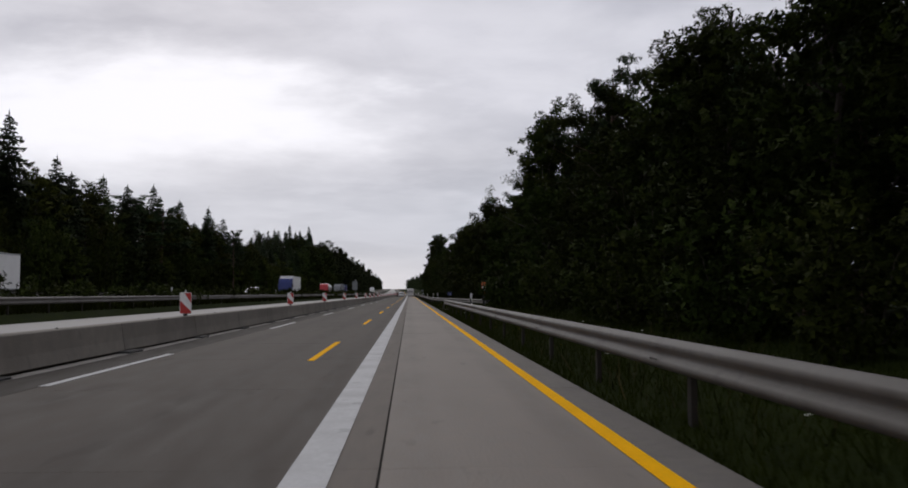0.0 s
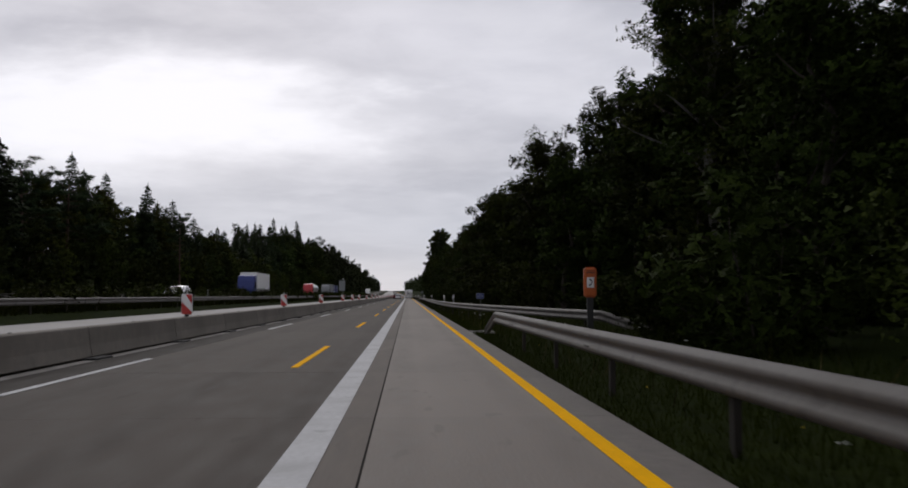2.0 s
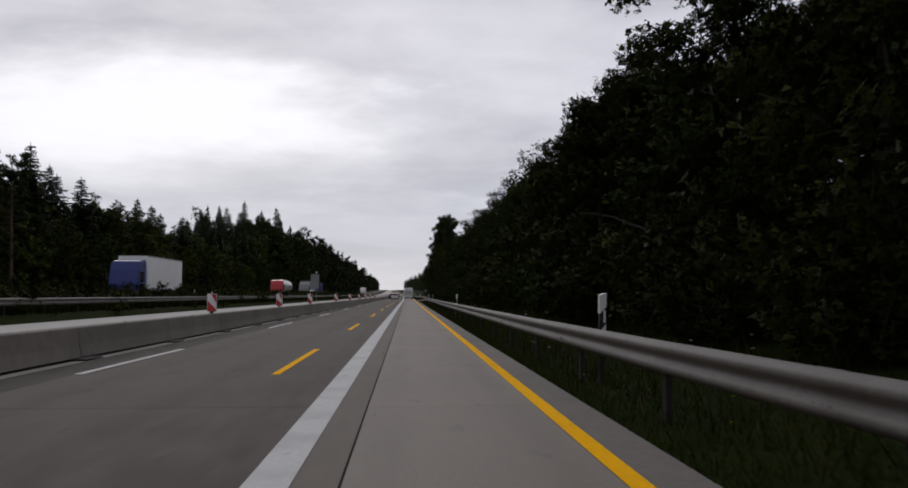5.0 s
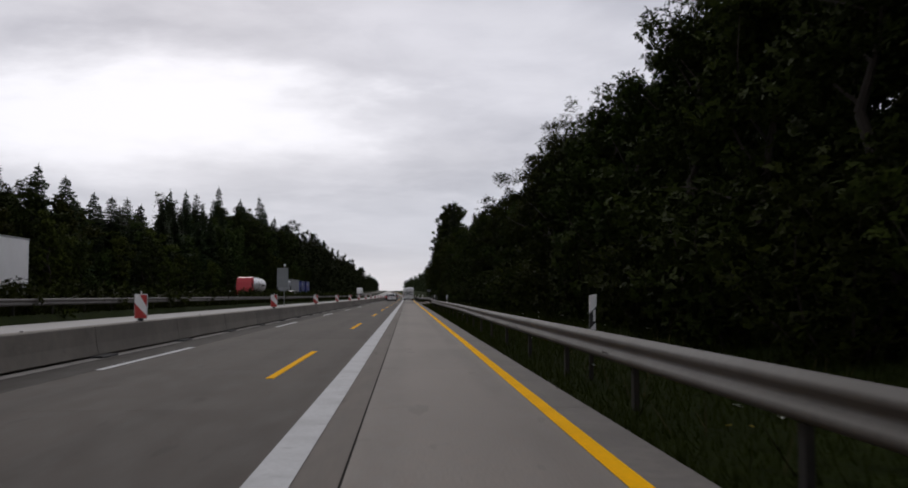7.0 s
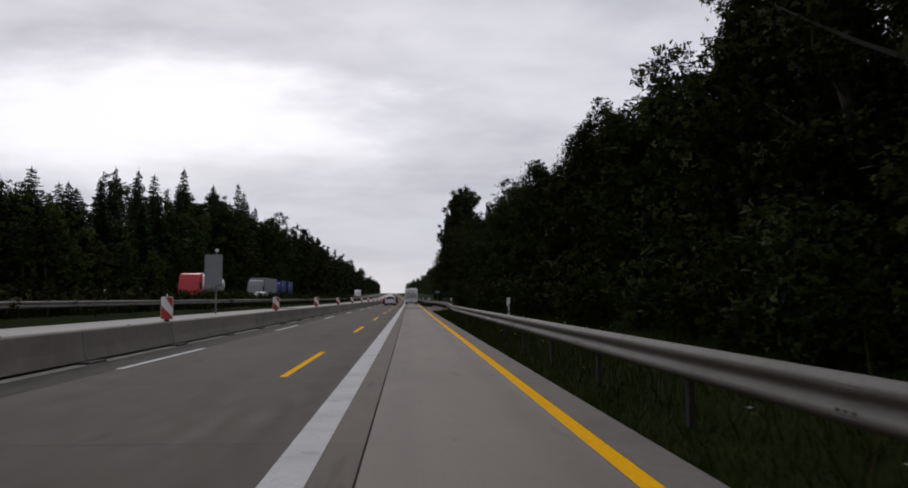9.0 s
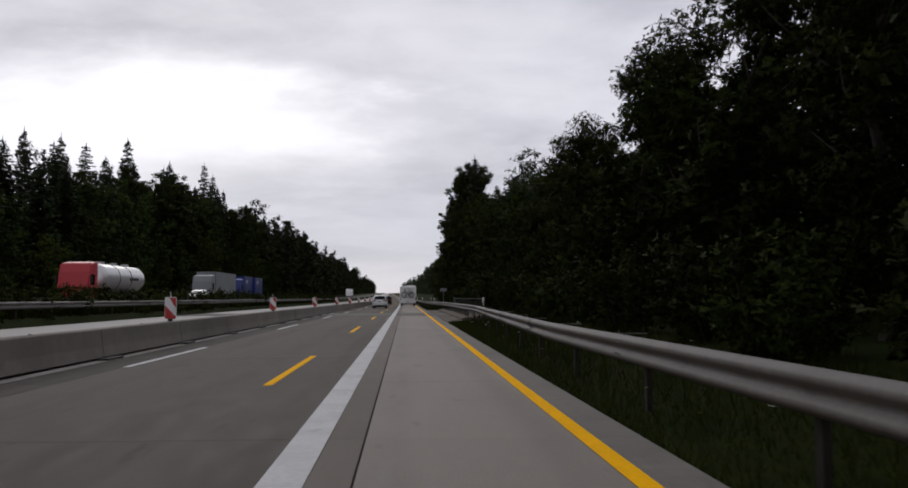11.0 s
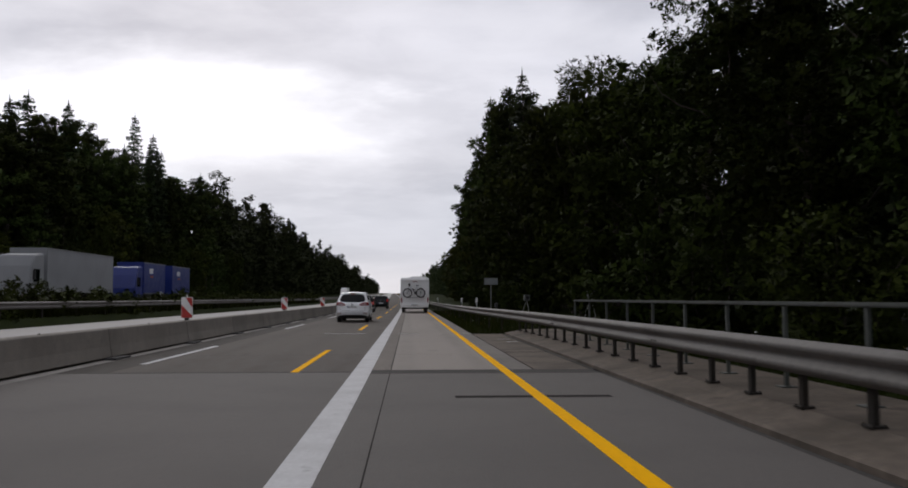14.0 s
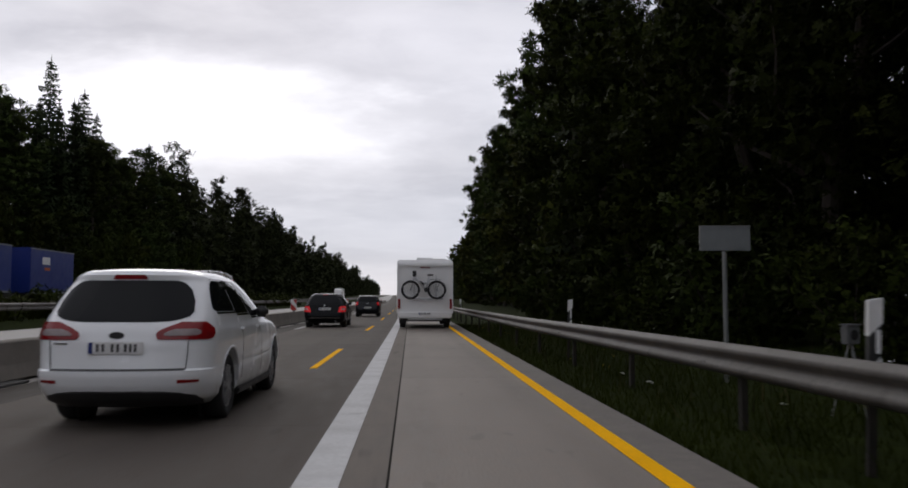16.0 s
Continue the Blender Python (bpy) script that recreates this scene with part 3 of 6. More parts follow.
for bz in (0.655, 0.535):
    for by in (-0.1, 0.0, 0.1):
        splice.tube([(-0.076, by, bz), (-0.092, by, bz)], 0.012, 6)
splice_mesh = splice.mesh("splice_plate", M_STEEL)


stay_mesh = Shape().box(0.01, 0.42, 1.2, 1.24, 0.735, 0.75).mesh("stay", M_STEEL)


def guard_rail(knots, label, posts=(), side=1, close=(0, 0), drop=0.0):
    """side 1: its face looks to -x; close: the stretch with narrow posts on a bridge."""
    ob = thing("guard_rail", Matrix(), label, "guard rail", kind="")
    section = BEAM if side > 0 else [(-x, z) for x, z in reversed(BEAM)]
    part("beam", Shape().sweep(section, rail_path(knots)), M_STEEL, ob, smooth=True).data.set_sharp_from_angle(angle=radians(50))
    for y, bridge in posts:
        x = rail_x(knots, y)
        z = float(np.interp(y, [k[1] for k in knots], [k[2] for k in knots]))
        p = new("rail_post", plate_mesh if bridge else post_mesh)
        p.parent = ob
        p.matrix_basis = pose(*at(x, y, z), 0, 0, 0 if side > 0 else 180)
        if not bridge:
            q = new("spacer", spacer_mesh)
            q.parent = ob
            q.matrix_basis = p.matrix_basis
        if 204 < y < 242:
            q = new("stay", stay_mesh)
            q.parent = ob
            q.matrix_basis = p.matrix_basis
        if int(y) % 8 == 0:
            q = new("splice_plate", splice_mesh)
            q.parent = ob
            q.matrix_basis = pose(*at(x, y + 0.7, z), 0, 0, 0 if side > 0 else 180)
    return ob


RAIL_1 = [(2.38, -60, 0), (2.38, 40, 0), (2.36, 60.9, 0), (2.37, 61.2, -0.02), (2.4, 64.05, -0.50)]
RAIL_2 = [(8.0, 59.5, -0.75), (6.6, 61.0, -0.40), (5.6, 62.5, 0.0), (4.9, 66.5, 0), (4.25, 72.7, 0), (3.4, 80, 0), (2.75, 90, 0), (2.5, 100, 0), (2.42, 110, 0), (2.42, 150, 0), (2.6, 168, 0), (2.55, 214, 0),
          (3.1, 230, 0.02), (3.5, 242, 0.05), (3.5, 262, 0.06), (3.42, 276, 0.05), (3.0, 293, 0.02), (2.7, 310, 0), (2.55, 330, 0), (2.55, 400, 0), (2.55, 520, 0), (2.55, 800, 0)]
guard_rail(RAIL_1, "weathered galvanised steel guard rail ending in a buried ramp", [(y, False) for y in range(-56, 60, 4)])
guard_rail(RAIL_2, "weathered galvanised steel guard rail along the verge and bridge",
           [(y, False) for y in range(64, 247, 4)] + [(248.27 + 1.21 * k, True) for k in range(27)] + [(y, False) for y in range(284, 400, 4)])
MEDIAN_RAIL = [(-16.25, -60, 0.30), (-16.25, 300, 0.30), (-16.25, 1000, 0.30)]
guard_rail(MEDIAN_RAIL, "galvanised steel guard rail along the median", [(y, False) for y in range(-40, 420, 4)], side=-1)
guard_rail([(-18.6, -60, 0.5), (-18.6, 300, 0.5), (-18.6, 1000, 0.5)], "far galvanised steel guard rail of the median", [(y, False) for y in range(-40, 300, 8)], side=1)


# ---- delineator posts ----
def delineator(m):
    ob = thing("delineator_post", m, "white plastic delineator post with a slanted black band", "delineator post", "delineator posts")
    sec = [(-0.045, -0.04), (0.045, -0.04), (0.04, 0.025), (0.0, 0.05), (-0.04, 0.025)]

    def prism(z0, z1, slant0=0.0, slant1=0.0, grow=0.0):
        s = Shape()
        lo = [(x * (1 + grow), y * (1 + grow), z0 + slant0 * x / 0.045) for x, y in sec]
        hi = [(x * (1 + grow), y * (1 + grow), z1 + slant1 * x / 0.045) for x, y in sec]
        n = len(sec)
        return s.add(lo + hi, [tuple(range(n - 1, -1, -1)), tuple(range(n, 2 * n))] + [(i, (i + 1) % n, n + (i + 1) % n, n + i) for i in range(n)])

    part("shaft", prism(0.66, 0.80, 0, 0.05), M_PAPERWHITE, ob)
    # added dark piece: stands in for the white shaft, unseen below the rail
    part("bracket", Shape().box(-0.03, 0.03, -0.02, 0.03, -0.2, 0.68), M_POSTDARK, ob, "thin dark stand-in for the lower shaft")
    part("black_band", prism(0.80, 1.04, 0.05, 0.05), M_BLACK, ob, "slanted black band")
    part("reflector", Shape().box(0.005, 0.035, -0.052, -0.042, 0.87, 1.04), M_PAPERWHITE, ob, "pale upright reflector")
    part("head", prism(1.04, 1.26, 0.05, 0.012, 0.12), M_PAPERWHITE, ob)
    return ob


POSTS = [(2.68, 39.8), (2.88, 93.2), (2.72, 103.5), (2.75, 139.4), (2.92, 189.6), (3.65, 239.6), (3.09, 293.75), (3.1, 305.8), (2.85, 340), (2.85, 390), (2.85, 440)]
first_post = delineator(pose(*at(POSTS[0][0], POSTS[0][1], -0.06)))
for x, y in POSTS[1:]:
    copy_thing(first_post, pose(*at(x, y, -0.06), random.uniform(-3, 3), random.uniform(-3, 3), random.uniform(-14, 14)))
for y in (15, 65, 115, 165, 215, 265, 315):
    copy_thing(first_post, pose(*at(-17.6, y, 0.40), 0, 0, random.uniform(-10, 10)))

structure("pavement", Shape().slab(2.02, 2.78, 65.4, 66.5, -0.2, 0.02, 0.015), M_DUST, "small pale concrete pad in the verge grass", "pavement")

# ---- bridge ----
bridge = structure("bridge", Shape().box(2.018, 3.05, 243.4, 281.6, -0.5, -0.005), M_WALK, "stained concrete bridge edge with raised kerb", "bridge")
part("walkway", Shape().sweep([(3.052, -0.5), (3.052, 0.055), (3.09, 0.075), (3.38, 0.115), (3.56, 0.172), (4.75, 0.195), (4.75, -0.5)], [(0, 245.7, 0), (0, 280.8, 0)]), M_WALK, bridge, "stained raised walkway with a worn kerb edge")
part("kerb_foot", Shape().box(2.985, 3.05, 245.7, 280.8, -0.02, 0.004), M_JOINT, bridge, "dark strip along the kerb's foot")
for y in (251.7, 261.7, 271.7):
    part("gutter_joint", Shape().box(2.04, 2.98, y - 0.012, y + 0.012, -0.02, 0.001), M_TAR, bridge)
part("dirt_strip", Shape().add([(x, y, z) for z in (-0.4, -0.012) for x, y in ((2.018, 240.4), (2.70, 243.396), (2.018, 243.396))], [(2, 1, 0), (3, 4, 5), (0, 1, 4, 3), (1, 2, 5, 4), (2, 0, 3, 5)]), M_WALK, bridge, "brown dirt at the road's edge")
part("gutter_seam", Shape().box(2.022, 2.038, 243.4, 281.6, -0.01, 0.001), M_TAR, bridge)
deck = structure("bridge_deck", Shape().box(-15.6, 3.05, 257.0, 266.6, -0.05, 0.0025), M_DECK, "dark asphalt bridge deck across the carriageway", "road")
part("expansion_joint", Shape().box(-5.6, 3.04, 256.9, 257.12, -0.01, 0.004), M_JOINT, deck, "black tarred expansion joint")
part("expansion_joint", Shape().box(-0.95, 3.04, 266.3, 266.98, -0.01, 0.004), M_JOINT, deck, "wide black tarred expansion joint")
part("expansion_joint", Shape().box(-5.6, -0.96, 266.55, 266.7, -0.01, 0.004), M_JOINT, deck, "narrow tarred joint in the lane")
part("tar_strip", Shape().box(0.5, 2.4, 262.9, 263.12, -0.01, 0.004), M_TAR, deck)

railing = thing("bridge_railing", pose(4.2, 246.0, 0.0), "grey-green painted steel bridge railing", "railing")
part("top_rail", bevelled(Shape().box(-0.035, 0.035, 0, 28.7, 1.10, 1.15), 0.015), M_RAILPAINT, railing)
part("middle_rail", bevelled(Shape().box(-0.025, 0.025, 0, 28.7, 0.55, 0.59), 0.01), M_RAILPAINT, railing)
rp = Shape().box(-0.02, 0.02, -0.025, 0.025, 0, 0.93).mesh("railing_post", M_RAILPAINT)
rp_foot = Shape().slab(-0.09, 0.09, -0.09, 0.09, 0, 0.015, 0.004).mesh("base_plate", M_RAILPAINT)
for k in range(17):
    p = new("post", rp)
    p.parent, p.location = railing, (0, 0.03 + 1.79 * k, 0.185)
    q = new("base_plate", rp_foot)
    q.parent = p

part("old_line", strip(-1.12, -1.0, 0.003, 245.5, 253.5), M_BAND, road, "pale ghost of a removed line")

# thin white survey ticks on the concrete
for x0, x1, y in ((-2.9, -1.5, 281.9), (-0.45, 0.25, 281.9), (1.72, 2.04, 281.9), (2.5, 2.85, 277.6), (2.6, 2.9, 276.2)):
    tagged(new("survey_mark", Shape().box(x0, x1, y - 0.03, y + 0.03, 0, 0.006).mesh("survey_mark", M_WHITE)), "thin white painted tick on the concrete", "road marking", kind="structure")


# ---- emergency telephone, signs, measuring boxes ----
phone = thing("emergency_phone", pose(5.2, 62.2, 0.05, 0, 0, -6), "orange roadside emergency telephone pillar with white symbol plate", "emergency phone")
part("pillar", bevelled(Shape().box(-0.09, 0.09, -0.06, 0.10, -0.1, 1.12), 0.015), M_BLACK, phone, "dark pillar foot")
part("housing", bevelled(Shape().box(-0.18, 0.18, -0.12, 0.14, 1.08, 1.95), 0.05, 3), M_ORANGE, phone)
part("symbol_plate", bevelled(Shape().box(-0.105, 0.105, -0.132, -0.12, 1.36, 1.66), 0.004), M_PAPERWHITE, phone, "white plate with black handset")
hs = Shape().tube([(-0.035, -0.137, 1.43), (0.03, -0.137, 1.46), (0.045, -0.137, 1.52), (0.02, -0.137, 1.58), (-0.035, -0.137, 1.6)], [0.022, 0.012, 0.012, 0.012, 0.022], 8)
part("handset_symbol", hs, M_BLACK, phone)
part("vent", Shape().box(-0.12, 0.12, -0.125, -0.118, 1.78, 1.80).box(-0.12, 0.12, -0.125, -0.118, 1.83, 1.85), M_BLACK, phone)


def lettering(text, size, mat, parent, m):
    cu = bpy.data.curves.new("lettering", "FONT")
    cu.body, cu.size, cu.align_x, cu.align_y, cu.extrude = text, size, "CENTER", "CENTER", 0.001
    tmp = new("lettering", cu)
    me = bpy.data.meshes.new_from_object(tmp.evaluated_get(bpy.context.evaluated_depsgraph_get()))
    bpy.data.objects.remove(tmp)
    me.materials.clear()
    me.materials.append(mat)
    ob = new("lettering", me)
    ob.parent, ob.matrix_basis = parent, m
    return ob


km = thing("kilometre_sign", pose(3.63, 81.4, 0.02, 0, 0, -4), "small blue kilometre sign with white numerals on a pole", "road sign")
part("pole", Shape().tube([(0.03, 0.03, -0.2), (0.03, 0.03, 1.2)], 0.02, 10), M_DEVICE, km)
part("plate", bevelled(Shape().box(-0.2, 0.2, -0.01, 0.01, 0.99, 1.275), 0.008), M_BLUE, km)
border = Shape()
for x0, x1, z0, z1 in ((-0.19, 0.19, 1.0, 1.008), (-0.19, 0.19, 1.257, 1.265), (-0.19, -0.182, 1.008, 1.257), (0.182, 0.19, 1.008, 1.257)):
    border.box(x0, x1, -0.014, -0.009, z0, z1)
part("border", border, M_GREYPRINT, km)
lettering("62,0", 0.165, M_GREYPRINT, km, pose(0, -0.013, 1.13, 90))

plain = thing("road_sign", pose(4.43, 300.2, 0.0, 0, 0, -5), "grey back of a rectangular sign on a zinc pole", "road sign")
part("pole", Shape().tube([(0.0, 0.04, -0.2), (0.0, 0.04, 2.25)], 0.035, 10), M_POLE, plain)
part("plate", bevelled(Shape().box(-0.37, 0.37, -0.012, 0.012, 1.92, 2.29), 0.01), M_GREYSIGN, plain)
part("frame", Shape().box(-0.375, 0.375, -0.02, 0.016, 2.275, 2.295).box(-0.375, -0.36, -0.02, 0.016, 1.93, 2.275), M_POLE, plain)

tall_sign = thing("road_sign", pose(-14.6, 228.0, 0.0), "grey back of a tall sign with a lamp on top", "road sign")
part("plate", bevelled(Shape().box(-0.33, 0.95, -0.015, 0.015, 2.12, 4.35), 0.01), M_GREYSIGN, tall_sign)
for z in (2.5, 3.2, 3.95):
    part("brace", Shape().box(-0.28, 0.90, 0.016, 0.045, z, z + 0.05).box(-0.28, 0.90, -0.03, -0.016, z, z + 0.05), M_POLE, tall_sign)
part("pole", Shape().tube([(0.5, 0.09, -0.05), (0.5, 0.09, 4.55)], 0.05, 10), M_POLE, tall_sign)
part("lamp", bevelled(Shape().box(0.42, 0.64, 0.0, 0.16, 4.55, 4.78), 0.02), M_PAPERWHITE, tall_sign, "small pale lamp box")


def measuring_box(m):
    ob = thing("measuring_device", m, "small grey measuring box on a tripod behind the rail", "measuring device", "measuring boxes on tripods")
    part("housing", bevelled(Shape().box(-0.13, 0.13, -0.12, 0.12, 1.0, 1.26), 0.02), M_DEVICE, ob)
    part("lens", Shape().disc((0, -0.125, 1.13), (0, 1, 0), 0.075, 0.03, 18), M_BLACK, ob, "round black lens")
    part("lid", bevelled(Shape().box(-0.14, 0.14, -0.15, 0.13, 1.26, 1.28), 0.005), M_DEVICE, ob)
    for a in (40, 160, 280):
        c, s = math.cos(radians(a)), math.sin(radians(a))
        part("leg", Shape().tube([(0.03 * c, 0.03 * s, 1.0), (0.36 * c, 0.36 * s, 0)], 0.015, 8), M_POLE, ob)
    return ob


device = measuring_box(pose(5.3, 292.0, 0.06, 0, 0, 10))
copy_thing(device, pose(6.4, 283.1, 0.15, 0, 0, 15))
copy_thing(device, pose(4.33, 296.4, 0.0, 0, 0, 5) @ Matrix.Diagonal((0.55, 0.55, 0.74, 1)))


# ---- trees ----
def facing(v, out):
    """Turns each leaf's upper side outwards and gives it a soft outward normal."""
    n = np.cross(v[:, 1] - v[:, 0], v[:, 2] - v[:, 0])
    n /= np.linalg.norm(n, axis=1)[:, None] + 1e-12
    out = out / (np.linalg.norm(out, axis=1)[:, None] + 1e-12)
    away = (n * out).sum(1) < 0
    v[away] = v[away][:, ::-1]
    n[away] *= -1
    soft = n * 0.45 + out * 0.75
    soft /= np.linalg.norm(soft, axis=1)[:, None]
    return v.reshape(-1, 3), np.repeat(soft, v.shape[1], axis=0)


def leaves(centres, radii, count, size, flat=0.0, rng=None, droop=0.0, plain=False):
    """Many small folded leaf sprays round the centres, as arrays of vertices and faces."""
    per = np.array(count)
    c = np.repeat(np.array(centres, float), per, axis=0)
    r = np.repeat(np.array(radii, float).reshape(len(centres), -1), per, axis=0)
    n = len(c)
    d = rng.normal(size=(n, 3))
    d /= np.linalg.norm(d, axis=1)[:, None]
    p = c + d * r * (rng.random((n, 1)) ** 0.45)
    a = rng.normal(size=(n, 3))
    a[:, 2] = a[:, 2] * (1 - flat) - droop
    a /= np.linalg.norm(a, axis=1)[:, None]
    b = np.cross(a, rng.normal(size=(n, 3)))
    b /= np.linalg.norm(b, axis=1)[:, None] + 1e-9
    s = size * (0.7 + 0.55 * rng.random((n, 1)))
    tip, root = p + a * s * 0.6, p - a * s * 0.6
    mid = p + np.cross(a, b) * s * 0.12
    if plain:
        v = np.stack([root + b * s * 0.25, mid + b * s * 0.1 + a * s * 0.75, mid - b * s * 0.5], 1)
        return facing(v, d + (0, 0, 0.45))
    v = np.stack([root, mid + b * s * 0.34, tip, mid - b * s * 0.34], 1)
    return facing(v, d + (0, 0, 0.45))


def leaf_mesh(name, vs, mat, plain=False):
    v, soft = np.concatenate([p for p, _ in vs]), np.concatenate([q for _, q in vs])
    if plain:
        tri = np.arange(len(v)).reshape(-1, 3)
    else:
        f = np.arange(len(v)).reshape(-1, 4)
        tri = np.concatenate([f[:, [0, 1, 2]], f[:, [0, 2, 3]]])
    me = bpy.data.meshes.new(name)
    me.vertices.add(len(v))
    me.vertices.foreach_set("co", v.ravel())
    me.loops.add(tri.size)
    me.loops.foreach_set("vertex_index", tri.ravel().astype(np.int32))
    me.polygons.add(len(tri))
    me.polygons.foreach_set("loop_start", (np.arange(len(tri)) * 3).astype(np.int32))
    me.update(calc_edges=True)
    me.normals_split_custom_set_from_vertices(soft)
    me.materials.append(mat)
    return me


def limb_points(rng, start, way, length, bendy=0.25, n=5):
    pts, p, d = [Vector(start)], Vector(start), Vector(way).normalized()
    for _ in range(n - 1):
        d = (d + Vector(rng.normal(size=3)) * bendy + Vector((0, 0, 0.08))).normalized()
        p = p + d * (length / (n - 1))
        pts.append(p.copy())
    return pts


def broadleaf(seed, height, spread, bark, leaf, count, size, low=0.18, airy=0.0, label="", plain=False, taper=0.78):
    rng = np.random.default_rng(seed)
    ob = thing("deciduous_tree", Matrix(), label, "tree", "woodland trees")
    trunk, centres, radii = Shape(), [], []
    top = height * 0.86
    pts = [Vector((0, 0, -0.3))]
    for k in range(1, 7):
        pts.append(Vector((rng.normal() * 0.12 * k ** 0.6, rng.normal() * 0.12 * k ** 0.6, top * k / 6)))
    r0 = 0.016 * height + 0.04
    trunk.tube(pts, [r0 * (1 - 0.9 * k / 6) for k in range(7)], 8)
    limbs = int(20 + height)
    for k in range(limbs):
        f = low + (0.97 - low) * (k + rng.random()) / limbs
        i = min(5, int(f * 6))
        base = pts[i].lerp(pts[i + 1], f * 6 - i)
        a = 2.4 * k + rng.normal() * 0.4
        reach = spread * (0.55 + 0.65 * rng.random()) * (math.sin(math.pi * min(1, (f - low) / (1 - low) * taper + 0.2))) ** 0.7
        lp = limb_points(rng, base, (math.cos(a), math.sin(a), 0.25 + 0.6 * f), reach, 0.22)
        if k % 3 == 0:
            trunk.tube(lp, [r0 * 0.34 * (1 - 0.8 * q / 4) * (1.1 - f * 0.6) for q in range(5)], 3, False)
        for q in (1, 2, 3, 4):
            if rng.random() > 0.12 + airy:
                centres.append(lp[q] + Vector(rng.normal(size=3)) * 0.28)
                w = (0.42 + 0.5 * rng.random()) * (0.55 + 0.11 * spread)
                radii.append((w, w, w * 0.7))
    for k in range(5):
        centres.append(pts[-1] + Vector(rng.normal(size=3)) * 0.5 + Vector((0, 0, height * 0.02 * k)))
        radii.append((0.6, 0.6, 0.7))
    wts = np.array([r[0] ** 2 for r in radii])
    cnt = np.maximum(8, (count * wts / wts.sum())).astype(int)
    part("trunk", trunk, bark, ob)
    part("crown", leaf_mesh("crown", [leaves(centres, radii, cnt, size, 0.3, rng, 0.15, plain)], leaf, plain), leaf, ob)
    return ob


def spruce(seed, height, spread, label):
    """A pointed conifer: whorls of drooping boughs, each hung with flat sprays, shorter towards the spire."""
    rng = np.random.default_rng(seed)
    ob = thing("spruce_tree", Matrix(), label, "tree", "woodland conifers")
    trunk = Shape()
    trunk.tube([(0, 0, -0.3), (0.05, 0.02, height * 0.5), (0, 0, height)], [0.011 * height + 0.04, 0.005 * height, 0.01], 7)
    tris, ways = [], []
    z = height * 0.10
    k = 0
    while z < height * 0.985:
        f = z / height
        reach = spread * ((1 - f) ** 0.72) * rng.uniform(0.78, 1.12) + 0.14
        boughs = 7 if f < 0.75 else 5
        for j in range(boughs):
            a = 2 * math.pi * j / boughs + k * 0.8 + rng.normal() * 0.22
            rr = reach * rng.uniform(0.62, 1.15)
            out = np.array([math.cos(a), math.sin(a), 0.0])
            side = np.array([-math.sin(a), math.cos(a), 0.0])
            drop = rr * rng.uniform(0.18, 0.42) * (1.1 - f)
            root = np.array([0, 0, z + rng.normal() * 0.12])
            if j == 0 and f < 0.8:
                trunk.tube([tuple(root), tuple(root + out * rr * 0.9 - (0, 0, drop * 0.8))], [0.03, 0.008], 3, False)
            steps = max(2, int(rr / 0.42))
            for q in range(steps):
                g0, g1 = q / steps, (q + 1.25) / steps
                p0 = root + out * rr * g0 - np.array([0, 0, drop * g0 ** 1.3])
                p1 = root + out * rr * g1 - np.array([0, 0, drop * g1 ** 1.3 - 0.10 * rr * max(0, g1 - 0.7)])
                w = (0.24 + 0.34 * rr * (1.05 - g0)) * rng.uniform(0.7, 1.3)
                for sg in (-1, 1):
                    hang = np.array([0, 0, -rng.uniform(0.25, 0.9) * w - 0.10])
                    tris.append((p0, p1, p0 * 0.4 + p1 * 0.6 + side * sg * w + hang))
                    ways.append(out + side * sg * 0.5 + (0, 0, 0.5))
        z += height * 0.026 * (1.15 - 0.55 * f) * rng.uniform(0.8, 1.2)
        k += 1
    for a in (0, 1.05, 2.1):
        tris.append((np.array([0.13 * math.cos(a), 0.13 * math.sin(a), height * 0.955]), np.array([-0.13 * math.cos(a), -0.13 * math.sin(a), height * 0.955]), np.array([0, 0, height * 1.02])))
        ways.append(np.array([0, -1, 0.4]))
    part("trunk", trunk, M_BARK, ob)
    part("crown", leaf_mesh("crown", [facing(np.array(tris, float), np.array(ways, float))], M_NEEDLE, True), M_NEEDLE, ob)
    return ob


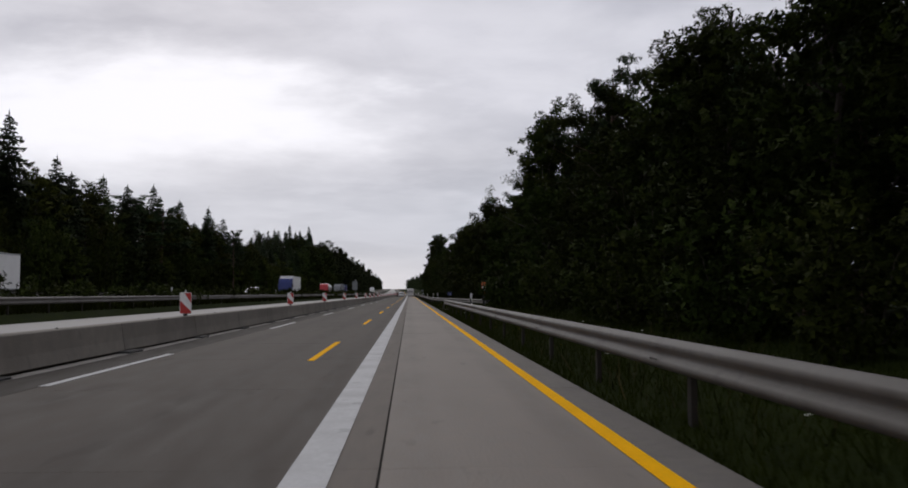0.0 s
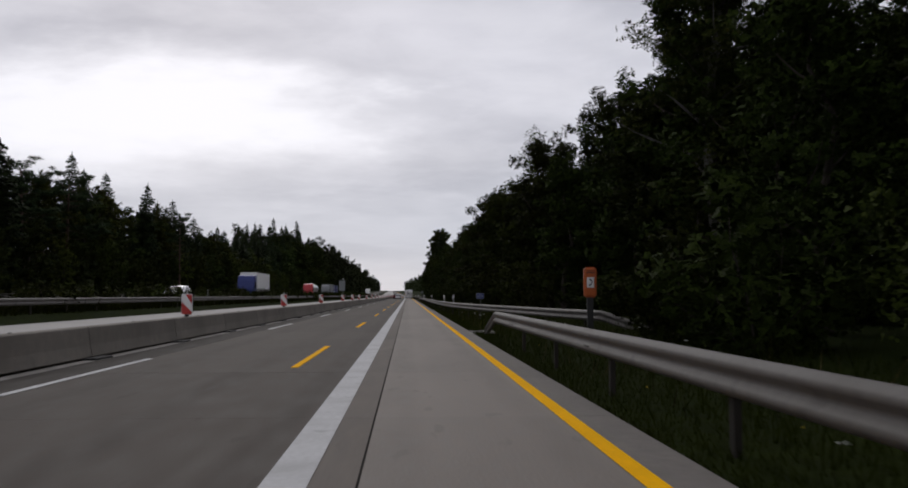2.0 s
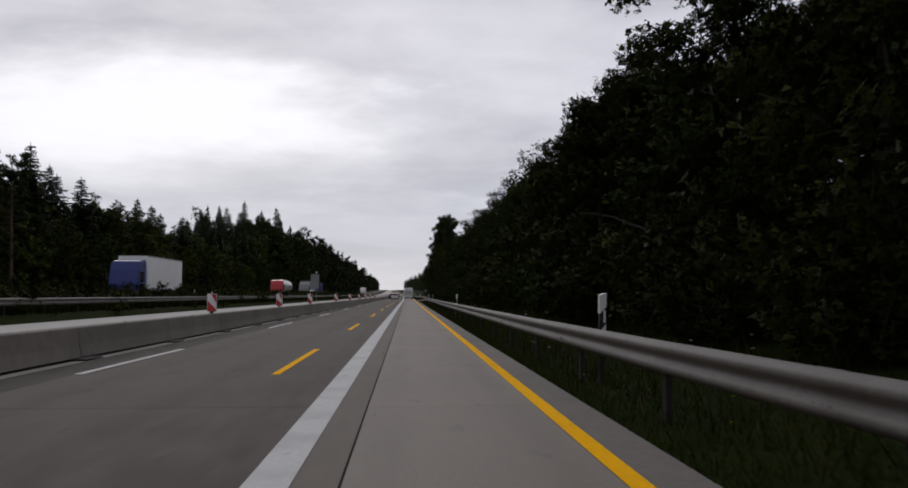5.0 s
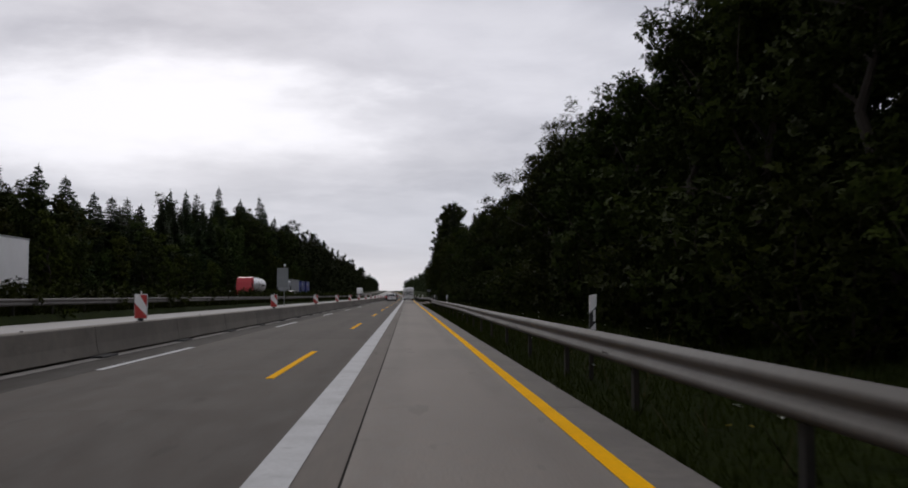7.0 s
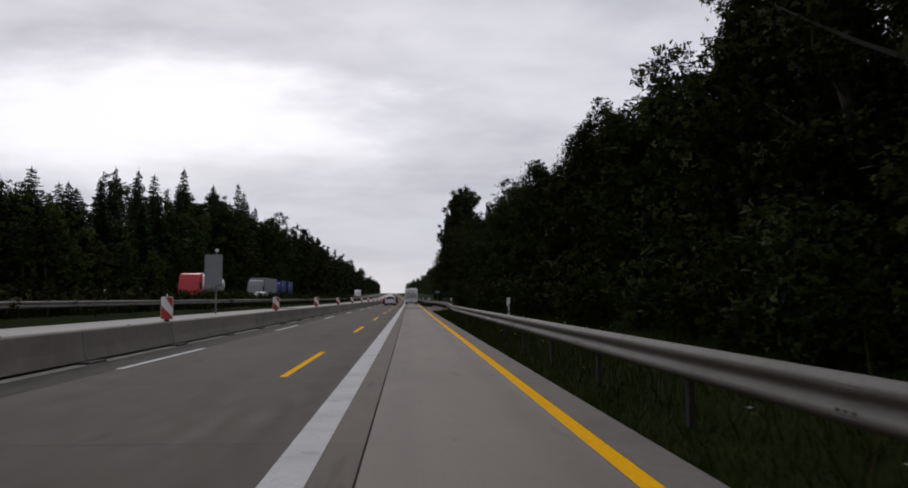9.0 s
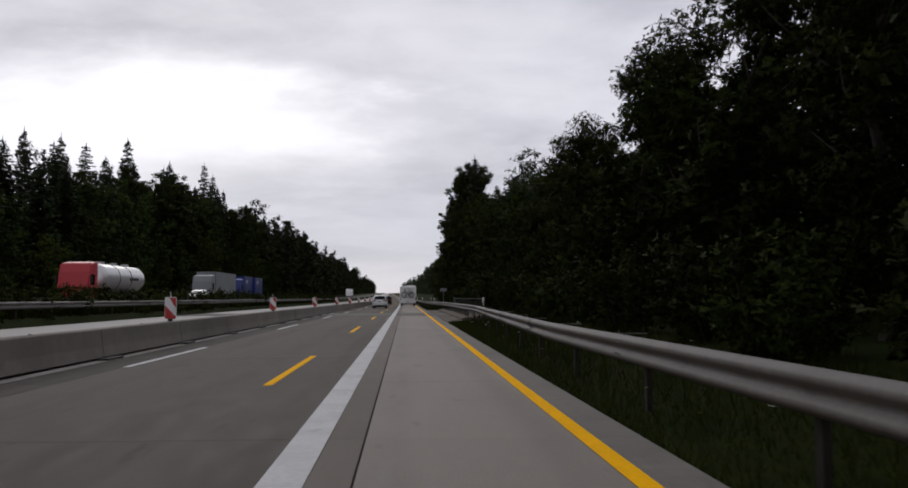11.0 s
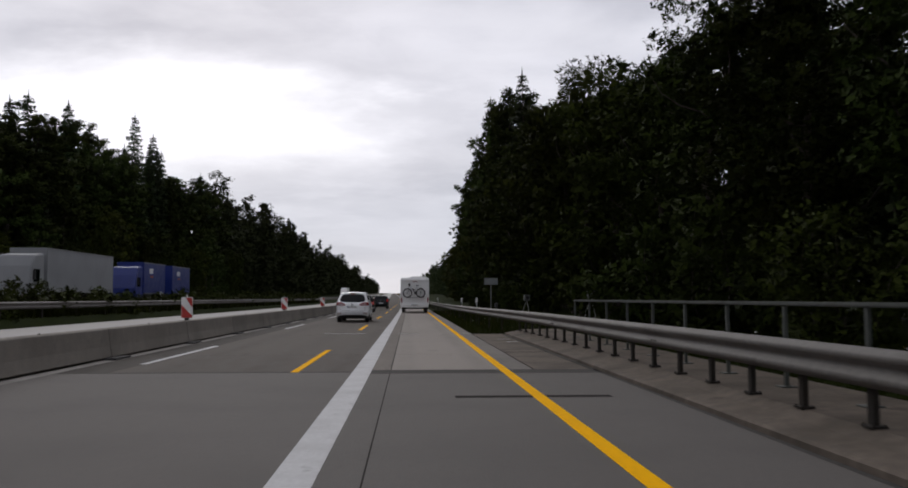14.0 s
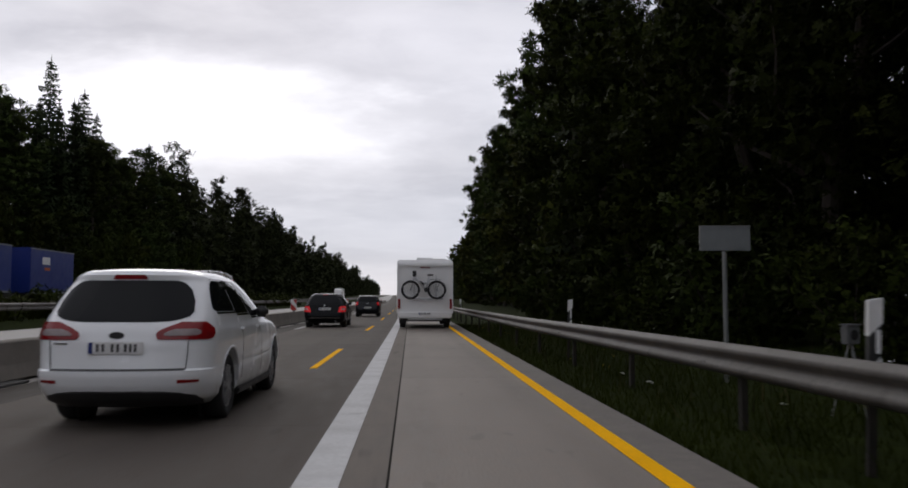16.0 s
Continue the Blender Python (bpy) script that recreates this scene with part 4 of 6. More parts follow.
def pine(seed, height, spread, count, size, label):
    rng = np.random.default_rng(seed)
    ob = thing("pine_tree", Matrix(), label, "tree", "woodland conifers")
    trunk, centres, radii = Shape(), [], []
    lean = rng.normal(size=2) * 0.25
    pts = [Vector((lean[0] * k / 5, lean[1] * k / 5, -0.3 + height * 0.97 * k / 5)) for k in range(6)]
    trunk.tube(pts, [(0.012 * height + 0.05) * (1 - 0.75 * k / 5) for k in range(6)], 8)
    for k in range(26):
        f = 0.48 + 0.5 * (k / 26) ** 0.8
        base = pts[0].lerp(pts[5], f)
        a = 2.4 * k + rng.normal() * 0.3
        lp = limb_points(rng, base, (math.cos(a), math.sin(a), 0.05 + 0.8 * (f - 0.5)), spread * (1.15 - (f - 0.48)) * (0.5 + 0.7 * rng.random()), 0.25)
        trunk.tube(lp, [0.05, 0.04, 0.03, 0.02, 0.01], 3, False)
        for q in (2, 3, 4):
            if rng.random() > 0.25:
                centres.append(lp[q] + Vector((0, 0, 0.15)))
                w = 0.45 + 0.5 * rng.random()
                radii.append((w, w, w * 0.42))
    wts = np.array([r[0] ** 2 for r in radii])
    cnt = np.maximum(8, (count * wts / wts.sum())).astype(int)
    part("trunk", trunk, M_PINEBARK, ob)
    part("crown", leaf_mesh("crown", [leaves(centres, radii, cnt, size, 0.1, rng, -0.2, True)], M_PINE, True), M_PINE, ob)
    return ob


def shrub(seed, height, spread, leaf, count, size, label):
    rng = np.random.default_rng(seed)
    ob = thing("bush", Matrix(), label, "bush", "roadside bushes")
    stems, centres, radii = Shape(), [], []
    for k in range(9):
        a = 2.4 * k
        lp = limb_points(rng, (0.2 * math.cos(a), 0.2 * math.sin(a), -0.1), (math.cos(a) * spread / height, math.sin(a) * spread / height, 0.9), height * (0.6 + 0.45 * rng.random()), 0.2)
        stems.tube(lp, [0.03, 0.025, 0.018, 0.012, 0.006], 3, False)
        for q in (1, 2, 3, 4):
            centres.append(lp[q])
            w = (0.3 + 0.3 * rng.random()) * spread * 0.6
            radii.append((w, w, w * 0.8))
    part("stem", stems, M_BARK, ob)
    cnt = np.full(len(centres), max(6, count // len(centres)))
    part("foliage", leaf_mesh("foliage", [leaves(centres, radii, cnt, size, 0.3, rng, 0.1, True)], leaf, True), leaf, ob)
    return ob


B_LABEL = "dark green broadleaf tree at the edge of the wood"
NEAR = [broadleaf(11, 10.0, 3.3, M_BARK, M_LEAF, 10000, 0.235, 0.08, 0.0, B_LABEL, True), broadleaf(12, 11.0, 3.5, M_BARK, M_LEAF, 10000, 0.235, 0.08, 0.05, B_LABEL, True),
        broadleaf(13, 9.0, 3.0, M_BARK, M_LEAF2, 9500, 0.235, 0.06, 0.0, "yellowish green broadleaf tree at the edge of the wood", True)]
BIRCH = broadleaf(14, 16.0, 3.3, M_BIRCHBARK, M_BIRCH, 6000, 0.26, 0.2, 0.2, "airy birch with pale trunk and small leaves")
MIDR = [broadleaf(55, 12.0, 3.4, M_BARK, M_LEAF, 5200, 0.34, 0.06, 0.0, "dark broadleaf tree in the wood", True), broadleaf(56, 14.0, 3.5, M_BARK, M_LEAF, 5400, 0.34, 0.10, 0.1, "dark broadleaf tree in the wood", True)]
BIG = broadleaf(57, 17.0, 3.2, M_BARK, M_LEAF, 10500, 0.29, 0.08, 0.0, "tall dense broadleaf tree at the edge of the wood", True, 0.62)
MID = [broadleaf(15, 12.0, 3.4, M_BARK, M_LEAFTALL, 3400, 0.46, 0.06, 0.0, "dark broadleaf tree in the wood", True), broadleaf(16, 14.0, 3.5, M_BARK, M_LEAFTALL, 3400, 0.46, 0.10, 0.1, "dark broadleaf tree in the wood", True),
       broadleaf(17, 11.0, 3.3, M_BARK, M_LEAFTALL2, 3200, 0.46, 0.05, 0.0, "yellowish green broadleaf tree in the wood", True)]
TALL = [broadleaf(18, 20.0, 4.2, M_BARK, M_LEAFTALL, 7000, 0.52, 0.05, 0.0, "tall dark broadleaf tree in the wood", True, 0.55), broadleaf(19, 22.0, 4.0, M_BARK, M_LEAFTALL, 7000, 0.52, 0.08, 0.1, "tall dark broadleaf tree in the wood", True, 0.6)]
SPRUCE = [spruce(21, 16, 3.0, "dark pointed spruce in the wood"), spruce(22, 23, 3.6, "tall dark pointed spruce in the wood"), spruce(24, 19, 3.2, "dark pointed spruce in the wood")]
PINES = [pine(31, 15, 3.2, 3400, 0.42, "pine with a bare trunk and flat crown"), pine(32, 17, 3.5, 3600, 0.44, "tall pine with a bare trunk and broken crown")]
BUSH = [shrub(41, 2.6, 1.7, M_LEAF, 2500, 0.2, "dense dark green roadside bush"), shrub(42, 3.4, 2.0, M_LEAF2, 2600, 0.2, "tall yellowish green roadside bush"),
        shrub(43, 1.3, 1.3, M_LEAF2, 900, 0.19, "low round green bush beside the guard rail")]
OWN = {p.name: max(v.co.z for c in p.children for v in c.data.vertices) for p in NEAR + [BIRCH, BIG] + MIDR + MID + TALL + SPRUCE + PINES + BUSH}
used = set()
rng_t = random.Random(5)


def plant(proto, x, y, z, height, wide=None):
    """Stands a tree up at a height: the first of a kind is moved, the others are copies."""
    s = height / OWN[proto.name]
    w = wide or min(s, 1.25) * rng_t.uniform(0.92, 1.1)
    m = pose(*at(x, y, z), rng_t.uniform(-2, 2), rng_t.uniform(-2, 2), rng_t.uniform(0, 360)) @ Matrix.Diagonal((w, w, s, 1))
    if proto.name in used:
        return copy_thing(proto, m @ Matrix.Diagonal((1 / proto.scale[0], 1 / proto.scale[1], 1 / proto.scale[2], 1)))
    used.add(proto.name)
    proto.matrix_basis = m
    return proto


def edge_height(y):
    return float(np.interp(y, [0, 25, 36, 45, 58, 80, 90, 108, 118, 143, 152, 165, 178, 190, 203, 215, 235, 255, 275, 290, 330], [9.6, 9.2, 9.2, 7.4, 9.2, 9.6, 11.0, 10.2, 10.4, 11.4, 10.6, 11.0, 11.4, 9.2, 10.8, 10.6, 9.4, 8.3, 9.7, 12, 15]))


# right-hand wood: bushes, an edge row, taller rows behind
y = -10.0
while y < 335:
    if not 57 < y < 78 and not 276 < y < 296:
        plant(rng_t.choice(BUSH[:2]), rng_t.uniform(5.9, 7.0), y, 0.15, rng_t.uniform(2.2, 3.6))
    y += rng_t.uniform(3.8, 5.4)
y = -10.0
while y < 332:
    if 55 < y < 80:
        plant(rng_t.choice(BUSH[:2]), rng_t.uniform(8.6, 10.2), y + 1.5, 0.3, rng_t.uniform(1.8, 2.8), 1.3)
        plant(rng_t.choice(BUSH[:2]), rng_t.uniform(10.8, 12.5), y - 1.5, 0.3, rng_t.uniform(2.2, 3.4), 1.4)
    plant(rng_t.choice(NEAR), rng_t.uniform(8.1, 8.9) + (2.0 if 55 < y < 80 else 0), y, 0.3, edge_height(y) * rng_t.uniform(0.86, 1.04))
    y += rng_t.uniform(4.6, 6.4)
y = -10.0
while y < 335:
    plant(rng_t.choice(MIDR + MIDR + PINES[:1]), rng_t.uniform(12.5, 15), y, 0.5, edge_height(y - 6) * rng_t.uniform(0.98, 1.22))
    y += rng_t.uniform(3.3, 5.0)
y = 0.0
while y < 400:
    plant(rng_t.choice(SPRUCE + PINES + MID), rng_t.uniform(19, 26), y, 0.6, edge_height(y - 15) * rng_t.uniform(1.35, 1.65))
    y += rng_t.uniform(22, 30)
plant(BIG, 11.3, 71.0, 0.3, 17.2, 0.95)
plant(BIRCH, 10.4, 66.0, 0.3, 16.0, 1.15)
plant(BIG, 12.6, 64.5, 0.3, 16.0, 0.95)
plant(BIG, 10.3, 67.5, 0.3, 15.4, 0.95)
plant(BIG, 13.8, 58.0, 0.3, 14.8, 0.9)
plant(BIG, 12.4, 49.5, 0.3, 13.6, 0.9)
plant(BIG, 12.8, 42.0, 0.3, 13.4, 0.9)
plant(BIG, 12.6, 34.0, 0.3, 12.6, 0.9)
plant(PINES[1], 12.3, 54.0, 0.4, 15.6)
plant(BIRCH, 9.6, 101.0, 0.3, 14.0)
plant(BIRCH, 9.2, 247.0, 0.3, 11.5)
plant(BIRCH, 8.5, 176.5, 0.3, 12.6, 0.95)
plant(BIG, 9.8, 205.0, 0.3, 10.8, 0.8)
plant(BIG, 10.6, 190.0, 0.3, 9.0, 0.8)
plant(BIG, 11.2, 177.5, 0.3, 11.8, 0.9)
plant(BIG, 11.6, 145.0, 0.3, 13.2, 0.9)
plant(BIG, 12.0, 137.5, 0.3, 13.0, 0.9)
plant(BIG, 13.4, 76.5, 0.3, 14.2, 0.9)
plant(BIG, 11.7, 84.0, 0.3, 13.4, 0.9)
plant(BIG, 12.6, 91.5, 0.3, 14.5, 0.95)
plant(BIG, 12.6, 26.0, 0.3, 12.6, 0.9)
plant(BIG, 12.9, 18.5, 0.3, 12.2, 0.9)
plant(BIG, 15.2, 70.5, 0.3, 15.8, 0.95)
plant(BIG, 15.8, 80.5, 0.3, 14.5, 0.95)
plant(BIG, 13.2, 257.5, 0.3, 9.2, 0.85)
plant(BIG, 13.0, 264.5, 0.3, 11.6, 0.9)
plant(BIG, 12.9, 294.5, 0.3, 13.4, 0.9)
plant(BIG, 13.2, 303.5, 0.3, 14.6, 0.9)
# the tall stand further on
y = 339.0
while y < 455:
    plant(rng_t.choice(TALL + TALL + SPRUCE[1:2]), rng_t.uniform(10.9, 12.1) + (y - 339) * 0.025, y, 0.4, rng_t.uniform(22.0, 25.8), rng_t.uniform(0.95, 1.15))
    plant(rng_t.choice(MID), rng_t.uniform(8.8, 9.8) + (y - 339) * 0.018, y + 3, 0.3, rng_t.uniform(10, 15))
    y += rng_t.uniform(6.5, 9.0)
# left-hand wood across the opposite carriageway
y = 72.0
while y < 430:
    plant(rng_t.choice(MID + BUSH[1:2]), rng_t.uniform(-36.5, -34.5), y, 0.8, rng_t.uniform(5.5, 9.5) * (1.0 if y < 335 else 1.35))
    y += rng_t.uniform(5, 7.5)
y = 74.0
while y < 430:
    tall = float(np.interp(y, [0, 120, 170, 195, 235, 275, 310, 346, 390, 430], [16, 16, 15.2, 14.2, 12.6, 12.8, 17, 20, 21.5, 22.5]))
    kind = rng_t.choice(SPRUCE[::2] + MID + PINES if y < 175 else SPRUCE + MID if y < 335 else SPRUCE + TALL + TALL)
    pointed = kind in SPRUCE
    plant(kind, rng_t.uniform(-42, -38.5), y, 1.0, tall * (rng_t.uniform(0.92, 1.16) if pointed else rng_t.uniform(0.82, 1.0)), rng_t.uniform(1.05, 1.3) if pointed else rng_t.uniform(1.1, 1.35))
    y += rng_t.uniform(3.6, 5.2)
y = 76.0
while y < 430:
    tall = float(np.interp(y, [0, 120, 170, 195, 235, 275, 310, 346, 390, 430], [19, 19, 18.4, 16.6, 14.4, 15, 21, 25.5, 28, 29.5]))
    kind = rng_t.choice(SPRUCE + MID[:1] + PINES if y < 175 else SPRUCE + SPRUCE + MID[:1] if y < 335 else SPRUCE + TALL)
    pointed = kind in SPRUCE
    plant(kind, rng_t.uniform(-52, -45), y, 1.1, tall * (rng_t.uniform(0.9, 1.12) if pointed else rng_t.uniform(0.82, 0.98)), rng_t.uniform(1.0, 1.25) * (1.0 if y < 335 else 1.2))
    y += rng_t.uniform(4.2, 6.2)
plant(PINES[1], -33.6, 167.5, 0.8, 12.6)


def far_wood(seed, rows, label, per=9, size=1.6, pointed=0.55):
    """A far stand of trees, joined: pointed and round crowns of coarse sprays on bare trunks."""
    rng = np.random.default_rng(seed)
    bits = []
    for x, y, h in rows:
        dx, dz = bend(y)
        k = 26
        f = (np.arange(k) + 0.5) / k
        if rng.random() < pointed:
            r = 3.8 * (1 - f) ** 0.8 + 0.15
        else:
            r = 4.4 * np.sin(np.pi * (0.15 + 0.8 * f)) ** 0.7
        c = np.stack([x + dx + rng.normal(size=k) * 0.5, y + rng.normal(size=k) * 0.5, dz + 0.8 + h * (0.04 + 0.95 * f)], 1)
        bits.append(leaves(c, np.stack([r, r, 0 * r + h / k * 0.9], 1), np.full(k, per), size, 0.4, rng, 0.3, True))
    return tagged(new("far_wood", leaf_mesh("far_wood", bits, M_FARWOOD, True)), label, "wood", kind="stuff")


rng_f = np.random.default_rng(77)
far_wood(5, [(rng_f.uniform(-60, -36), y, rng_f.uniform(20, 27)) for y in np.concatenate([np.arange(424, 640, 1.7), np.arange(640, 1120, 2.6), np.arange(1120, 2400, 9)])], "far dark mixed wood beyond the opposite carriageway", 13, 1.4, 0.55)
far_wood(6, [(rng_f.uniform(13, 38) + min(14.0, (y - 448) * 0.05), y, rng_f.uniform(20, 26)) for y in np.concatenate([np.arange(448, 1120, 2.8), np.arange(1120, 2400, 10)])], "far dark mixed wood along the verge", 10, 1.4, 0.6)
# thickets deep in the woods
far_wood(7, [(rng_f.uniform(20, 26), y, edge_height(y - 10) * rng_f.uniform(1.35, 1.75)) for y in np.arange(10, 455, 3.6)], "dense dark thicket deep in the wood", 24, 0.68)
far_wood(11, [(rng_f.uniform(15.5, 18.5), y, edge_height(y - 5) * rng_f.uniform(1.1, 1.35)) for y in np.arange(8, 340, 3.4)], "dense dark thicket behind the wood's edge", 22, 0.6, 0.2)
far_wood(8, [(rng_f.uniform(-60, -54), y, rng_f.uniform(13, 16) if y < 335 else rng_f.uniform(21, 25)) for y in np.arange(60, 430, 3.4)], "dense dark thicket deep in the wood", 20, 0.9)
far_wood(9, [(rng_f.uniform(-43, -38), y, rng_f.uniform(3.5, 6)) for y in np.arange(36, 430, 4.4)], "dark undergrowth at the foot of the wood", 26, 0.6)
far_wood(10, [(rng_f.uniform(13, 17), y, rng_f.uniform(3.5, 6)) for y in np.arange(-8, 455, 4.5)], "dark undergrowth at the foot of the wood", 36, 0.42)
# low bushes on the median
y = 10.0
while y < 420:
    plant(BUSH[2], rng_t.uniform(-18.1, -17.5), y, 0.4, rng_t.uniform(1.2, 1.9), rng_t.uniform(1.1, 1.6))
    y += rng_t.uniform(1.9, 3.4)


# ---- vehicles ----
def lathe(profile, n=28):
    """A ring about the x axis from (radius, x) pairs, closed."""
    s, k = Shape(), len(profile)
    v = [(x, r * math.cos(a), r * math.sin(a)) for a in (2 * math.pi * j / n for j in range(n)) for r, x in profile]
    return s.add(v, [(j * k + i, j * k + (i + 1) % k, ((j + 1) % n) * k + (i + 1) % k, ((j + 1) % n) * k + i) for j in range(n) for i in range(k)])


def wheel(parent, x, y, radius=0.32, width=0.21, spokes=5, side=1):
    t = width / 2
    prof = [(radius * 0.66, -t * 0.85), (radius * 0.9, -t), (radius * 0.985, -t * 0.8), (radius, -t * 0.4), (radius, t * 0.4), (radius * 0.985, t * 0.8), (radius * 0.9, t), (radius * 0.66, t * 0.85)]
    ty = part("wheel", lathe(prof), M_TYRE, parent, smooth=True)
    ty.location = (x, y, radius)
    rim = lathe([(radius * 0.69, -t * 0.8), (radius * 0.69, t * 0.8), (radius * 0.62, t * 0.86), (radius * 0.6, t * 0.4), (radius * 0.6, -t * 0.8)])
    for k in range(spokes):
        a = 2 * math.pi * k / spokes + 0.3
        c, s = math.cos(a), math.sin(a)
        for o in (-0.12, 0.12):
            c2, s2 = math.cos(a + o), math.sin(a + o)
            rim.tube([(side * t * 0.72, c * 0.05, s * 0.05), (side * t * 0.8, c2 * radius * 0.63, s2 * radius * 0.63)], [0.03, 0.02], 6)
    rim.disc((side * t * 0.74, 0, 0), (1, 0, 0), 0.06, 0.05, 14)
    rim.disc((-side * t * 0.1, 0, 0), (1, 0, 0), radius * 0.55, 0.02, 20)
    part("rim", rim, M_RIM, ty, "alloy rim")
    return ty


class Hull:
    """A car body as level slices: rows of height, tail, nose, half width, tail radius, nose radius."""

    def __init__(self, rows, bow=0.05):
        self.rows, self.bow = np.array(rows, float), bow

    def at(self, z, u):
        tail, nose, w, rr, rf = [float(np.interp(z, self.rows[:, 0], self.rows[:, k])) for k in range(1, 6)]
        a, sg = abs(u), 1 if u >= 0 else -1
        if a < 0.2:
            x, y = (w - rr) * a / 0.2, tail
        elif a < 0.3:
            t = (a - 0.2) / 0.1 * math.pi / 2
            x, y = w - rr + rr * math.sin(t), tail + rr - rr * math.cos(t)
        elif a < 0.75:
            s = (a - 0.3) / 0.45
            x, y = w, tail + rr + s * (nose - rf - tail - rr)
        elif a < 0.85:
            t = (a - 0.75) / 0.1 * math.pi / 2
            x, y = w - rf + rf * math.cos(t), nose - rf + rf * math.sin(t)
        else:
            x, y = (w - rf) * (1 - (a - 0.85) / 0.15), nose
        y += self.bow * (x / w) ** 2 * (1 if a < 0.3 else 0) - 0.12 * (x / w) ** 2 * (1 if a > 0.75 else 0)
        if 0.3 <= a <= 0.75:
            s = (a - 0.3) / 0.45
            y += self.bow * (1 - s) - 0.12 * s
            x -= 0.05 * (2 * s - 1) ** 2 * w
        else:
            x *= 1 - 0.05
            x += 0.0
        return Vector((sg * x, y, z))

    def normal(self, z, u):
        e = 0.004
        du = self.at(z, min(1, u + e)) - self.at(z, max(-1, u - e))
        dz = self.at(min(self.rows[-1, 0], z + 0.01), u) - self.at(max(self.rows[0, 0], z - 0.01), u)
        n = du.cross(dz)
        return n.normalized() if n.length > 1e-9 else Vector((0, 0, 1))

    def body(self, nu=112, per=3):
        zs = []
        for a, b in zip(self.rows[:-1, 0], self.rows[1:, 0]):
            zs += [a + (b - a) * k / per for k in range(per)]
        zs.append(self.rows[-1, 0])
        s = Shape()
        us = [-1 + 2 * j / nu for j in range(nu)]
        s.add([self.at(z, u) for z in zs for u in us], [(i * nu + j, i * nu + (j + 1) % nu, (i + 1) * nu + (j + 1) % nu, (i + 1) * nu + j) for i in range(len(zs) - 1) for j in range(nu)])
        s.f += [tuple(range(nu - 1, -1, -1)), tuple(range((len(zs) - 1) * nu, len(zs) * nu))]
        return s

    def patch(self, corners, off=0.006, nz=6, nu=8, sink=0.012):
        """A panel on the skin between four (height, round) corners: low a, low b, high b, high a."""
        (z0, u0), (z1, u1), (z2, u2), (z3, u3) = corners
        s, v, low = Shape(), [], []
        for i in range(nz + 1):
            f = i / nz
            for j in range(nu + 1):
                g = j / nu
                z = (z0 * (1 - g) + z1 * g) * (1 - f) + (z3 * (1 - g) + z2 * g) * f
                u = (u0 * (1 - g) + u1 * g) * (1 - f) + (u3 * (1 - g) + u2 * g) * f
                p, n = self.at(z, u), self.normal(z, u)
                v.append(p + n * off)
                low.append(p - n * sink)
        k = nu + 1
        s.add(v, [(i * k + j, i * k + j + 1, (i + 1) * k + j + 1, (i + 1) * k + j) for i in range(nz) for j in range(nu)])
        rim = [j for j in range(k)] + [i * k + nu for i in range(1, nz + 1)] + [nz * k + j for j in range(nu - 1, -1, -1)] + [i * k for i in range(nz - 1, 0, -1)]
        m = len(rim)
        s.add([v[i] for i in rim] + [low[i] for i in rim], [(j, m + j, m + (j + 1) % m, (j + 1) % m) for j in range(m)])
        return s


def banded(hull, rows, off=0.006, nu=24, sink=0.012):
    """A panel on a car's skin from rows of (height, from, to), low to high, so that its corners can be round."""
    s, v, low = Shape(), [], []
    for z, u0, u1 in rows:
        for j in range(nu + 1):
            u = u0 + (u1 - u0) * j / nu
            p, n = hull.at(z, u), hull.normal(z, u)
            v.append(p + n * off)
            low.append(p - n * sink)
    k, m = nu + 1, len(rows)
    s.add(v, [(i * k + j, i * k + j + 1, (i + 1) * k + j + 1, (i + 1) * k + j) for i in range(m - 1) for j in range(nu)])
    rim = list(range(k)) + [i * k + nu for i in range(1, m)] + [(m - 1) * k + j for j in range(nu - 1, -1, -1)] + [i * k for i in range(m - 2, 0, -1)]
    c = len(rim)
    return s.add([v[i] for i in rim] + [low[i] for i in rim], [(j, c + j, c + (j + 1) % c, (j + 1) % c) for j in range(c)])


def mirrored(rows, side):
    return rows if side > 0 else [(z, -b, -a) for z, a, b in rows]


def carved(shape, cutters, mat):
    """The body with its wheel arches cut out."""
    ob = new("body", shape.mesh("body", mat, True))
    tmp = []
    for c in cutters:
        c.f = [face[::-1] for face in c.f]
        k = new("cutter", c.mesh("cutter", M_BLACK))
        mod = ob.modifiers.new("cut", "BOOLEAN")
        mod.object, mod.solver = k, "EXACT"
        tmp.append(k)
    me = bpy.data.meshes.new_from_object(ob.evaluated_get(bpy.context.evaluated_depsgraph_get()))
    for o in [ob] + tmp:
        bpy.data.objects.remove(o)
    me.materials.clear()
    me.materials.append(mat)
    for p in me.polygons:
        p.use_smooth = True
        p.material_index = 0
    me.set_sharp_from_angle(angle=radians(38))
    return me


